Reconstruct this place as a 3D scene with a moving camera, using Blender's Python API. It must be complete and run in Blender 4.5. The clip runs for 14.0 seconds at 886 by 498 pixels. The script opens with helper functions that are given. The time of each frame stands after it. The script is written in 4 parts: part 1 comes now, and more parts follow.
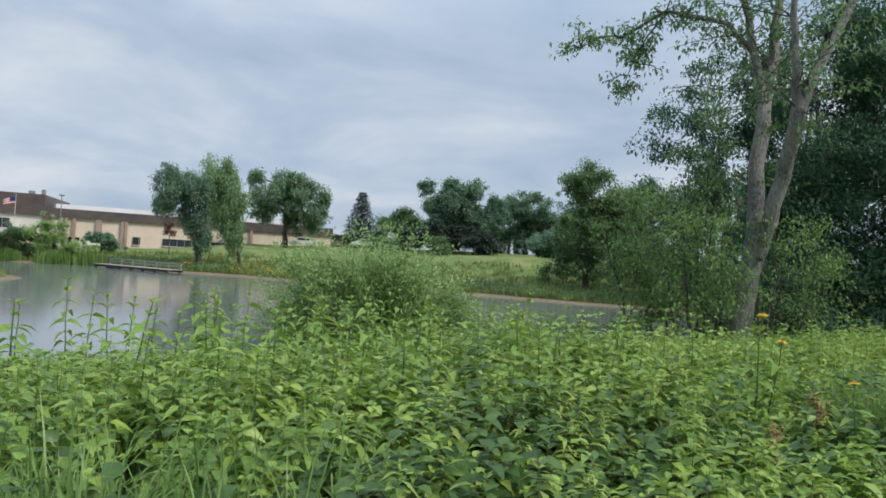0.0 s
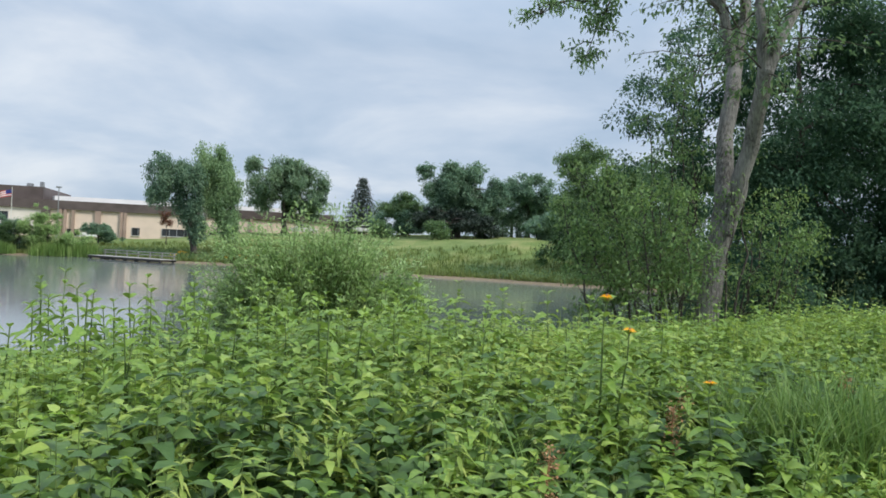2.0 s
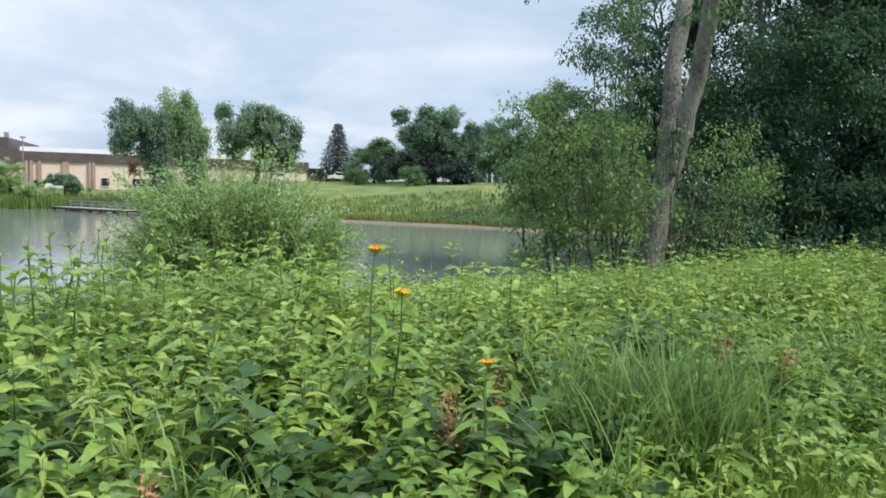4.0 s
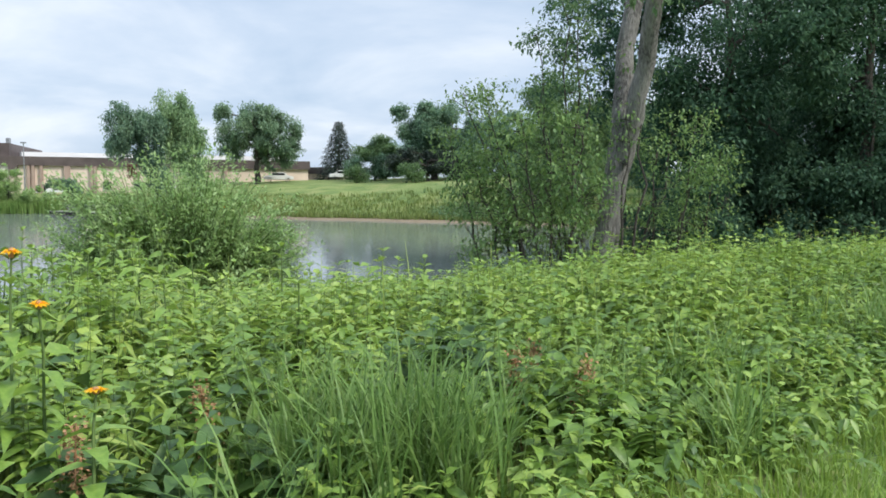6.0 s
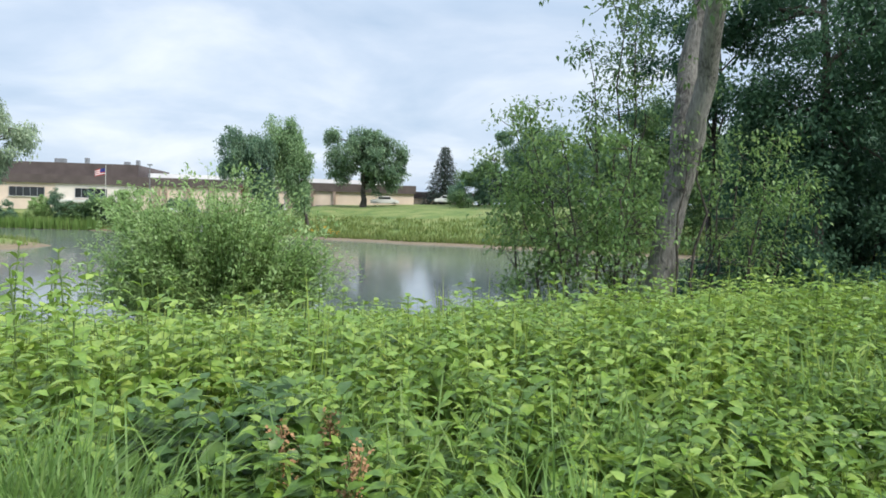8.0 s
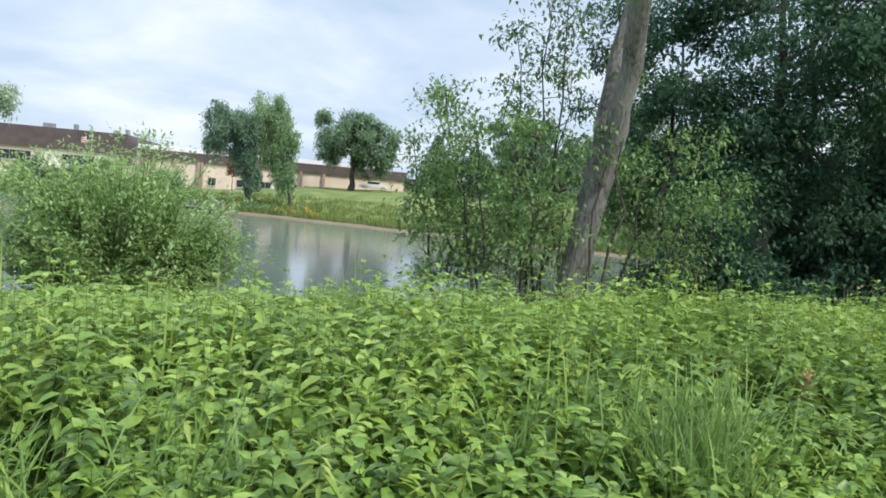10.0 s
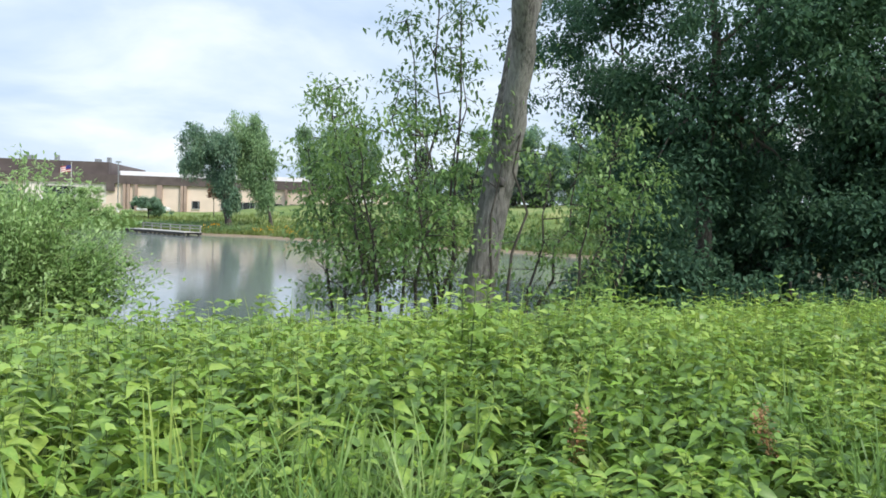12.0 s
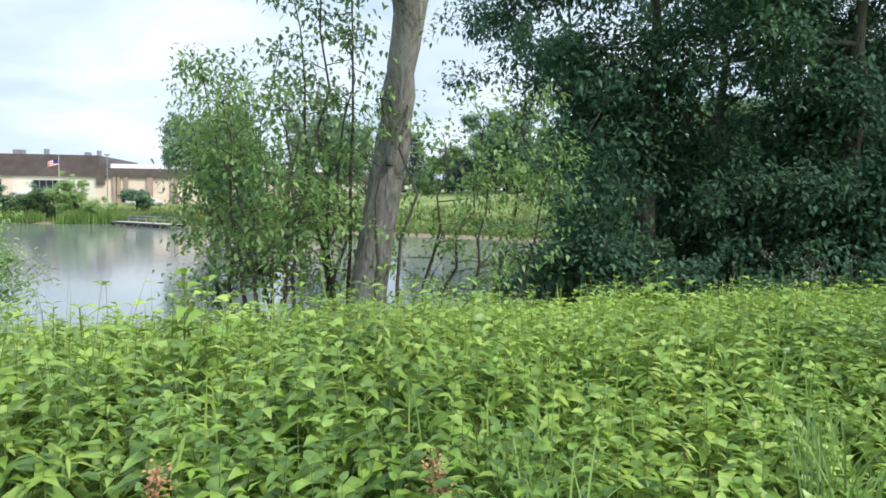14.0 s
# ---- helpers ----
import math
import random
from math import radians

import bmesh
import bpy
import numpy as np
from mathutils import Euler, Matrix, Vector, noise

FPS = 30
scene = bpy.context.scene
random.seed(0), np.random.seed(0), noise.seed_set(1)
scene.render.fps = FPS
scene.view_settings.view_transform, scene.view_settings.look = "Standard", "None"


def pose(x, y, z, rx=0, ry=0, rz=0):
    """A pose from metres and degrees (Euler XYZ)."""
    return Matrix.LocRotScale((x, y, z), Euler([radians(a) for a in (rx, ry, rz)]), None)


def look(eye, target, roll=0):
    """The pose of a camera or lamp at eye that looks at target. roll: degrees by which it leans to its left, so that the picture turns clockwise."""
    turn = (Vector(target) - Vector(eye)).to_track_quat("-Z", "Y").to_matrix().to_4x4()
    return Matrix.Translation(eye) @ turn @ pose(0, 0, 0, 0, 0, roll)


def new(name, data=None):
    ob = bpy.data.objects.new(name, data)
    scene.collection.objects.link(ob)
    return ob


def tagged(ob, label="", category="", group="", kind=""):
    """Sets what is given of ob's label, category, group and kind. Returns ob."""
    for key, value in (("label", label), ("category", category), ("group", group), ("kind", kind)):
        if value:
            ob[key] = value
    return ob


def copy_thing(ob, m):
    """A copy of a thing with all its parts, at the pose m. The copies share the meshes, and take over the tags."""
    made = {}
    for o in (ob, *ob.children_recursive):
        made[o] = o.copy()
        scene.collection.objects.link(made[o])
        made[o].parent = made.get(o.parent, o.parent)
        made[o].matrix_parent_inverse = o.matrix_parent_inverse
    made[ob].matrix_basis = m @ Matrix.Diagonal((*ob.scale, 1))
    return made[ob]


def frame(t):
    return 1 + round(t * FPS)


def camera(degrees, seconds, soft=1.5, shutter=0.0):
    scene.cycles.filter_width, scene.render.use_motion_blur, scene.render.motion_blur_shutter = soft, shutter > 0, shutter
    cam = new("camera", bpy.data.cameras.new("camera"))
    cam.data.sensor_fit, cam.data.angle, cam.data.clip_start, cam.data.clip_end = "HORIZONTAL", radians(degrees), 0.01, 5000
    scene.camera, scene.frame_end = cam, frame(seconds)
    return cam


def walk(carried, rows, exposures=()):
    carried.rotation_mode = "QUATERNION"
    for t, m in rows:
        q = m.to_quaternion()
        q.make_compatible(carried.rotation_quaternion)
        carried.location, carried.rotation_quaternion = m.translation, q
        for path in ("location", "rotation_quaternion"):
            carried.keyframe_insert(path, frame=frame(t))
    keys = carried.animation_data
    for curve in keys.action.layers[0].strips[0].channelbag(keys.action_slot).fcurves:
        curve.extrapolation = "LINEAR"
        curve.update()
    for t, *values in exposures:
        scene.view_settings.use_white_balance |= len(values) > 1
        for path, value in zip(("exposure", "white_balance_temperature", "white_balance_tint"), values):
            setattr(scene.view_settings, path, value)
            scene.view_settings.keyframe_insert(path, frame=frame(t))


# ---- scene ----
cam = camera(60.3, 14.0, soft=1.7)
ROWS = [
    (0, (-0.593, -2.477, 2.055), (-0.414, -0.485, 2.096), 3.6),
    (0.5, (-0.188, -2.288, 2.117), (-0.024, -0.295, 2.16), 3.1),
    (1, (0.278, -2.0, 2.065), (0.441, -0.007, 2.101), 2.2),
    (1.5, (0.868, -1.644, 2.071), (1.02, 0.35, 2.095), 2.4),
    (2, (1.31, -1.253, 2.069), (1.457, 0.741, 2.07), 2.5),
    (2.5, (1.778, -0.817, 2.029), (1.919, 1.177, 1.965), 2.7),
    (3, (2.15, -0.462, 2.089), (2.332, 1.525, 1.955), 3.3),
    (5.5, (4.055, 0.235, 2.037), (4.214, 2.223, 1.895), -0.4),
    (6, (4.535, 0.484, 2.066), (4.685, 2.473, 1.918), 0.4),
    (6.5, (5.05, 0.964, 2.044), (5.164, 2.955, 1.896), -0.2),
    (7, (5.452, 1.223, 2.042), (5.464, 3.221, 1.968), -0.8),
    (9.5, (7.679, 2.517, 2.137), (7.41, 4.495, 2.022), 4.3),
    (10, (8.143, 2.8, 2.08), (7.998, 4.791, 1.968), 5.0),
    (10.5, (8.705, 3.141, 2.081), (8.584, 5.133, 1.959), 6.2),
    (11, (9.112, 3.493, 2.13), (8.977, 5.484, 2.007), 4.3),
    (11.5, (9.599, 4.009, 2.094), (9.439, 6.002, 2.019), 2.7),
    (12, (10.034, 4.288, 2.15), (9.881, 6.28, 2.066), 1.9),
    (12.5, (10.589, 4.617, 2.117), (10.439, 6.609, 2.033), -0.2),
    (13, (11.016, 5.046, 2.14), (10.868, 7.038, 2.031), -0.6),
    (13.5, (11.485, 5.456, 2.058), (11.319, 7.446, 1.943), -0.9),
    (14, (11.867, 5.783, 2.129), (11.696, 7.772, 2.012), 0.8),
]
walk(cam, [(t, look(e, a, r)) for t, e, a, r in ROWS], exposures=[(0, -0.27), (1.5, -0.17), (3, 0.04), (6, 0.17), (10, 0.24), (12, 0.33), (14, 0.47)])

# ---- sky and sun ----
SUN_DIR = Vector((0.75, -0.45, 0.95)).normalized()
world = bpy.data.worlds.new("world")
scene.world = world
world.use_nodes = True


def sky_nodes():
    nt = world.node_tree
    n, l = nt.nodes, nt.links
    bg = n["Background"]
    sky = n.new("ShaderNodeTexSky")
    sky.sky_type, sky.sun_disc = "NISHITA", False
    sky.sun_elevation = math.asin(SUN_DIR.z)
    sky.sun_rotation = math.atan2(SUN_DIR.x, SUN_DIR.y)
    sky.air_density, sky.dust_density = 1.0, 2.0
    tc = n.new("ShaderNodeTexCoord")
    sep = n.new("ShaderNodeSeparateXYZ")
    l.new(tc.outputs["Generated"], sep.inputs[0])
    up = n.new("ShaderNodeMath"); up.operation = "ADD"; up.inputs[1].default_value = 0.22
    l.new(sep.outputs["Z"], up.inputs[0])
    mx = n.new("ShaderNodeMath"); mx.operation = "MAXIMUM"; mx.inputs[1].default_value = 0.05
    l.new(up.outputs[0], mx.inputs[0])
    dx = n.new("ShaderNodeMath"); dx.operation = "DIVIDE"
    dy = n.new("ShaderNodeMath"); dy.operation = "DIVIDE"
    l.new(sep.outputs["X"], dx.inputs[0]); l.new(mx.outputs[0], dx.inputs[1])
    l.new(sep.outputs["Y"], dy.inputs[0]); l.new(mx.outputs[0], dy.inputs[1])
    com = n.new("ShaderNodeCombineXYZ")
    l.new(dx.outputs[0], com.inputs[0]); l.new(dy.outputs[0], com.inputs[1])
    cl = n.new("ShaderNodeTexNoise")
    cl.inputs["Scale"].default_value, cl.inputs["Detail"].default_value, cl.inputs["Roughness"].default_value = 1.15, 6, 0.52
    cl.inputs["Distortion"].default_value = 0.3
    l.new(com.outputs[0], cl.inputs["Vector"])
    ramp = n.new("ShaderNodeValToRGB")
    ramp.color_ramp.elements[0].position, ramp.color_ramp.elements[0].color = 0.36, (4.1, 5.3, 6.9, 1)
    ramp.color_ramp.elements[1].position, ramp.color_ramp.elements[1].color = 0.66, (7.5, 8.1, 8.9, 1)
    e = ramp.color_ramp.elements.new(0.5); e.color = (5.4, 6.4, 7.8, 1)
    l.new(cl.outputs["Fac"], ramp.inputs[0])
    mix = n.new("ShaderNodeMix"); mix.data_type = "RGBA"; mix.inputs["Factor"].default_value = 0.86
    l.new(sky.outputs[0], mix.inputs["A"]); l.new(ramp.outputs[0], mix.inputs["B"])
    # an overcast sky is brighter overhead than at the horizon
    zen = n.new("ShaderNodeMapRange")
    zen.inputs["From Min"].default_value, zen.inputs["From Max"].default_value = 0.25, 1.0
    zen.inputs["To Min"].default_value, zen.inputs["To Max"].default_value = 0.115, 0.25
    l.new(sep.outputs["Z"], zen.inputs["Value"])
    l.new(mix.outputs["Result"], bg.inputs["Color"])
    l.new(zen.outputs[0], bg.inputs["Strength"])


sky_nodes()
sun = new("sun", bpy.data.lights.new("sun", "SUN"))
sun.data.energy, sun.data.angle, sun.data.color = 3.5, radians(12), (1.0, 0.95, 0.86)
sun.matrix_world = look(SUN_DIR * 50, (0, 0, 0))


# ---- materials ----
def nodes_of(name):
    m = bpy.data.materials.new(name)
    m.use_nodes = True
    return m, m.node_tree.nodes, m.node_tree.links, m.node_tree.nodes["Principled BSDF"]


def ramp_of(n, stops):
    r = n.new("ShaderNodeValToRGB")
    r.color_ramp.elements[0].position, r.color_ramp.elements[0].color = stops[0][0], (*stops[0][1], 1)
    r.color_ramp.elements[1].position, r.color_ramp.elements[1].color = stops[-1][0], (*stops[-1][1], 1)
    for p, c in stops[1:-1]:
        r.color_ramp.elements.new(p).color = (*c, 1)
    return r


def plain(name, a, b, scale=3.0, rough=0.8, metal=0.0, bump=0.2, detail_scale=40.0):
    """Two tones mixed by a coarse noise, with a fine bump."""
    m, n, l, p = nodes_of(name)
    tc = n.new("ShaderNodeTexCoord")
    no = n.new("ShaderNodeTexNoise"); no.inputs["Scale"].default_value = scale; no.inputs["Detail"].default_value = 5
    l.new(tc.outputs["Object"], no.inputs["Vector"])
    r = ramp_of(n, [(0.35, a), (0.65, b)])
    l.new(no.outputs["Fac"], r.inputs[0]); l.new(r.outputs[0], p.inputs["Base Color"])
    f = n.new("ShaderNodeTexNoise"); f.inputs["Scale"].default_value = detail_scale; f.inputs["Detail"].default_value = 3
    l.new(tc.outputs["Object"], f.inputs["Vector"])
    bp = n.new("ShaderNodeBump"); bp.inputs["Strength"].default_value = bump; bp.inputs["Distance"].default_value = 0.02
    l.new(f.outputs["Fac"], bp.inputs["Height"]); l.new(bp.outputs[0], p.inputs["Normal"])
    p.inputs["Roughness"].default_value, p.inputs["Metallic"].default_value = rough, metal
    return m


def leaf_mat(name, dark, mid, light, patch=0.6, thin=0.35, rough=0.45, gloss=0.3):
    """A leaf: hue by leaf, patches across the stand, light shining through."""
    m, n, l, p = nodes_of(name)
    g = n.new("ShaderNodeNewGeometry")
    tc = n.new("ShaderNodeTexCoord")
    no = n.new("ShaderNodeTexNoise"); no.inputs["Scale"].default_value = patch; no.inputs["Detail"].default_value = 3
    l.new(tc.outputs["Object"], no.inputs["Vector"])
    a = n.new("ShaderNodeMath"); a.operation = "MULTIPLY_ADD"; a.inputs[1].default_value = 0.55
    b = n.new("ShaderNodeMath"); b.operation = "MULTIPLY_ADD"; b.inputs[1].default_value = 0.9; b.inputs[2].default_value = -0.2
    l.new(no.outputs["Fac"], b.inputs[0])
    l.new(g.outputs["Random Per Island"], a.inputs[0]); l.new(b.outputs[0], a.inputs[2])
    r = ramp_of(n, [(0.12, dark), (0.5, mid), (0.9, light)])
    fine = n.new("ShaderNodeTexNoise"); fine.inputs["Scale"].default_value = 38; fine.inputs["Detail"].default_value = 3
    l.new(tc.outputs["Object"], fine.inputs["Vector"])
    sp = n.new("ShaderNodeMath"); sp.operation = "MULTIPLY_ADD"; sp.inputs[1].default_value = 0.5
    lo = n.new("ShaderNodeMath"); lo.operation = "SUBTRACT"; lo.inputs[1].default_value = 0.25
    l.new(a.outputs[0], lo.inputs[0]); l.new(fine.outputs["Fac"], sp.inputs[0]); l.new(lo.outputs[0], sp.inputs[2])
    l.new(sp.outputs[0], r.inputs[0]); l.new(r.outputs[0], p.inputs["Base Color"])
    bp = n.new("ShaderNodeBump"); bp.inputs["Strength"].default_value = 0.5; bp.inputs["Distance"].default_value = 0.006
    l.new(fine.outputs["Fac"], bp.inputs["Height"]); l.new(bp.outputs[0], p.inputs["Normal"])
    p.inputs["Roughness"].default_value, p.inputs["Specular IOR Level"].default_value = rough, gloss
    t = n.new("ShaderNodeBsdfTranslucent")
    hue = n.new("ShaderNodeHueSaturation"); hue.inputs["Hue"].default_value = 0.485; hue.inputs["Value"].default_value = 1.5
    l.new(r.outputs[0], hue.inputs["Color"]); l.new(hue.outputs[0], t.inputs["Color"])
    mix = n.new("ShaderNodeMixShader"); mix.inputs[0].default_value = thin
    l.new(p.outputs[0], mix.inputs[1]); l.new(t.outputs[0], mix.inputs[2])
    l.new(mix.outputs[0], n["Material Output"].inputs["Surface"])
    return m


def bark_mat(name, a, b):
    m, n, l, p = nodes_of(name)
    tc = n.new("ShaderNodeTexCoord")
    mp = n.new("ShaderNodeMapping"); mp.inputs["Scale"].default_value = (13, 13, 2.6)
    l.new(tc.outputs["Object"], mp.inputs["Vector"])
    no = n.new("ShaderNodeTexNoise"); no.inputs["Scale"].default_value = 1.6; no.inputs["Detail"].default_value = 8; no.inputs["Roughness"].default_value = 0.65
    l.new(mp.outputs[0], no.inputs["Vector"])
    n2 = n.new("ShaderNodeTexNoise"); n2.inputs["Scale"].default_value = 1.3; n2.inputs["Detail"].default_value = 4
    l.new(tc.outputs["Object"], n2.inputs["Vector"])
    ad = n.new("ShaderNodeMath"); ad.operation = "MULTIPLY_ADD"; ad.inputs[1].default_value = 0.6
    l.new(no.outputs["Fac"], ad.inputs[0])
    hf = n.new("ShaderNodeMath"); hf.operation = "MULTIPLY"; hf.inputs[1].default_value = 0.4
    l.new(n2.outputs["Fac"], hf.inputs[0]); l.new(hf.outputs[0], ad.inputs[2])
    r = ramp_of(n, [(0.4, a), (0.48, tuple(0.55 * u + 0.45 * v for u, v in zip(a, b))), (0.6, b)])
    l.new(ad.outputs[0], r.inputs[0]); l.new(r.outputs[0], p.inputs["Base Color"])
    bp = n.new("ShaderNodeBump"); bp.inputs["Strength"].default_value = 1.0; bp.inputs["Distance"].default_value = 0.06
    l.new(no.outputs["Fac"], bp.inputs["Height"]); l.new(bp.outputs[0], p.inputs["Normal"])
    p.inputs["Roughness"].default_value = 0.9
    return m


def water_mat():
    """Calm water with faint ripples lying across the pond."""
    m, n, l, p = nodes_of("pond_water")
    tc = n.new("ShaderNodeTexCoord")
    mp = n.new("ShaderNodeMapping"); mp.inputs["Scale"].default_value = (0.5, 3.0, 1)
    l.new(tc.outputs["Object"], mp.inputs["Vector"])
    no = n.new("ShaderNodeTexNoise"); no.inputs["Scale"].default_value = 1.8; no.inputs["Detail"].default_value = 2
    l.new(mp.outputs[0], no.inputs["Vector"])
    bp = n.new("ShaderNodeBump"); bp.inputs["Strength"].default_value = 0.4; bp.inputs["Distance"].default_value = 0.005
    l.new(no.outputs["Fac"], bp.inputs["Height"]); l.new(bp.outputs[0], p.inputs["Normal"])
    p.inputs["Base Color"].default_value = (0.155, 0.175, 0.17, 1)
    p.inputs["Roughness"].default_value = 0.1
    p.inputs["IOR"].default_value = 1.6
    return m


def ground_mat():
    """Lawn, with bare mud in a strip just above the water."""
    m, n, l, p = nodes_of("bank_ground")
    tc = n.new("ShaderNodeTexCoord")
    a = n.new("ShaderNodeTexNoise"); a.inputs["Scale"].default_value = 0.35; a.inputs["Detail"].default_value = 6
    b = n.new("ShaderNodeTexNoise"); b.inputs["Scale"].default_value = 6.0; b.inputs["Detail"].default_value = 6
    for k in (a, b):
        l.new(tc.outputs["Object"], k.inputs["Vector"])
    ad = n.new("ShaderNodeMath"); ad.operation = "MULTIPLY_ADD"; ad.inputs[1].default_value = 0.6
    hf = n.new("ShaderNodeMath"); hf.operation = "MULTIPLY"; hf.inputs[1].default_value = 0.4
    l.new(b.outputs["Fac"], hf.inputs[0]); l.new(a.outputs["Fac"], ad.inputs[0]); l.new(hf.outputs[0], ad.inputs[2])
    r = ramp_of(n, [(0.35, (0.06, 0.11, 0.02)), (0.5, (0.125, 0.18, 0.04)), (0.62, (0.22, 0.225, 0.08))])
    l.new(ad.outputs[0], r.inputs[0])
    sep = n.new("ShaderNodeSeparateXYZ"); l.new(tc.outputs["Object"], sep.inputs[0])
    nz = n.new("ShaderNodeMath"); nz.operation = "MULTIPLY_ADD"; nz.inputs[1].default_value = 0.35
    l.new(a.outputs["Fac"], nz.inputs[0]); l.new(sep.outputs["Z"], nz.inputs[2])
    mr = n.new("ShaderNodeMapRange"); mr.inputs["From Min"].default_value = -0.22; mr.inputs["From Max"].default_value = -0.04
    l.new(nz.outputs[0], mr.inputs["Value"])
    mud = ramp_of(n, [(0.35, (0.13, 0.1, 0.06)), (0.65, (0.23, 0.18, 0.115))])
    l.new(b.outputs["Fac"], mud.inputs[0])
    mix = n.new("ShaderNodeMix"); mix.data_type = "RGBA"
    l.new(mr.outputs[0], mix.inputs["Factor"]); l.new(mud.outputs[0], mix.inputs["A"]); l.new(r.outputs[0], mix.inputs["B"])
    l.new(mix.outputs["Result"], p.inputs["Base Color"])
    bp = n.new("ShaderNodeBump"); bp.inputs["Strength"].default_value = 0.7; bp.inputs["Distance"].default_value = 0.08
    l.new(b.outputs["Fac"], bp.inputs["Height"]); l.new(bp.outputs[0], p.inputs["Normal"])
    p.inputs["Roughness"].default_value = 0.95
    return m


M_WEED = leaf_mat("weed_leaf", (0.055, 0.115, 0.024), (0.16, 0.272, 0.045), (0.32, 0.425, 0.092), patch=0.45, gloss=0.5, thin=0.28)
M_BROAD = leaf_mat("broad_leaf", (0.028, 0.07, 0.018), (0.055, 0.115, 0.027), (0.1, 0.175, 0.042), thin=0.2, gloss=0.35)
M_SPIRE = leaf_mat("narrow_leaf", (0.12, 0.205, 0.045), (0.22, 0.315, 0.065), (0.36, 0.43, 0.12), patch=0.4)
M_TIP = leaf_mat("young_leaf", (0.16, 0.29, 0.04), (0.22, 0.36, 0.05), (0.3, 0.42, 0.07), thin=0.4)
M_GRASS = leaf_mat("grass_blade", (0.085, 0.16, 0.042), (0.14, 0.245, 0.06), (0.25, 0.34, 0.12), thin=0.3)
M_LAWN = leaf_mat("lawn_blade", (0.13, 0.22, 0.04), (0.19, 0.3, 0.05), (0.29, 0.38, 0.09), thin=0.3)
M_BANK = leaf_mat("bank_grass_blade", (0.09, 0.135, 0.04), (0.14, 0.195, 0.05), (0.23, 0.265, 0.09), patch=0.3, thin=0.3)
M_STEM = plain("weed_stem", (0.07, 0.12, 0.035), (0.13, 0.19, 0.05), rough=0.7)
M_DOCK = plain("dry_seed", (0.28, 0.15, 0.07), (0.44, 0.27, 0.14), rough=0.9)
M_PETAL = leaf_mat("yellow_petal", (0.62, 0.3, 0.01), (0.75, 0.4, 0.01), (0.8, 0.5, 0.02), thin=0.3)
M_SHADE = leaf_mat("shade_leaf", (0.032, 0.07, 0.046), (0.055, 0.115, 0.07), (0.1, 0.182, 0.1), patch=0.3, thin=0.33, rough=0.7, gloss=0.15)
M_SAPL = leaf_mat("sapling_leaf", (0.068, 0.138, 0.046), (0.135, 0.235, 0.075), (0.245, 0.355, 0.12), patch=0.5)
M_SPRAY = leaf_mat("airy_sapling_leaf", (0.058, 0.118, 0.052), (0.115, 0.2, 0.085), (0.2, 0.3, 0.125), patch=0.5)
M_ROUND = leaf_mat("lawn_tree_leaf", (0.095, 0.165, 0.11), (0.155, 0.245, 0.145), (0.24, 0.335, 0.19), patch=0.25)
M_BUSH = leaf_mat("willow_shrub_leaf", (0.13, 0.23, 0.08), (0.25, 0.38, 0.135), (0.38, 0.5, 0.25), patch=1.1, thin=0.42)
M_WILLOW = leaf_mat("willow_leaf", (0.09, 0.17, 0.085), (0.165, 0.27, 0.125), (0.27, 0.38, 0.175), patch=0.25)
M_SILVER = leaf_mat("silver_leaf", (0.17, 0.24, 0.15), (0.27, 0.35, 0.23), (0.38, 0.45, 0.3), patch=0.25)
# bluish distance haze is put into this leaf colour
M_FAR = leaf_mat("far_hazed_leaf", (0.075, 0.14, 0.1), (0.125, 0.215, 0.135), (0.2, 0.3, 0.175), patch=0.22)
M_FARL = leaf_mat("far_light_leaf", (0.062, 0.122, 0.056), (0.105, 0.185, 0.076), (0.175, 0.27, 0.105), patch=0.25)
M_SPRUCE = leaf_mat("spruce_needle", (0.015, 0.03, 0.024), (0.03, 0.048, 0.036), (0.05, 0.075, 0.05), patch=0.4, thin=0.1)
M_BARK = bark_mat("grey_bark", (0.07, 0.065, 0.06), (0.25, 0.24, 0.225))
M_TWIG = bark_mat("dark_bark", (0.035, 0.03, 0.026), (0.1, 0.086, 0.072))
M_WATER = water_mat()
M_GROUND = ground_mat()
M_BRICK = plain("tan_brick", (0.64, 0.52, 0.43), (0.72, 0.585, 0.485), scale=0.5, rough=0.9, detail_scale=8)
# pilaster brick toned down to brown: the shading there is mixed into its colour
M_SHAFT = plain("shaded_brick_pilaster", (0.3, 0.22, 0.18), (0.38, 0.28, 0.23), scale=0.6, rough=0.9, detail_scale=8)
M_CREAM = plain("cream_stucco", (0.62, 0.57, 0.5), (0.7, 0.65, 0.58), scale=0.5, rough=0.9, detail_scale=8)
M_FASCIA = plain("brown_fascia", (0.075, 0.057, 0.053), (0.11, 0.085, 0.08), scale=0.6, rough=0.7)
M_ROOF = plain("white_roof", (0.72, 0.72, 0.72), (0.82, 0.82, 0.82), scale=0.3, rough=0.7)
M_PALE = plain("pale_concrete", (0.5, 0.5, 0.48), (0.62, 0.61, 0.58), scale=1.0, rough=0.85)
M_GLASS = plain("dark_window_glass", (0.02, 0.022, 0.025), (0.03, 0.034, 0.04), rough=0.12, bump=0.02)
M_METAL = plain("grey_metal", (0.25, 0.26, 0.27), (0.35, 0.36, 0.37), rough=0.45, metal=0.6)
M_WOOD = plain("weathered_wood", (0.26, 0.25, 0.23), (0.4, 0.39, 0.36), scale=4, rough=0.9)
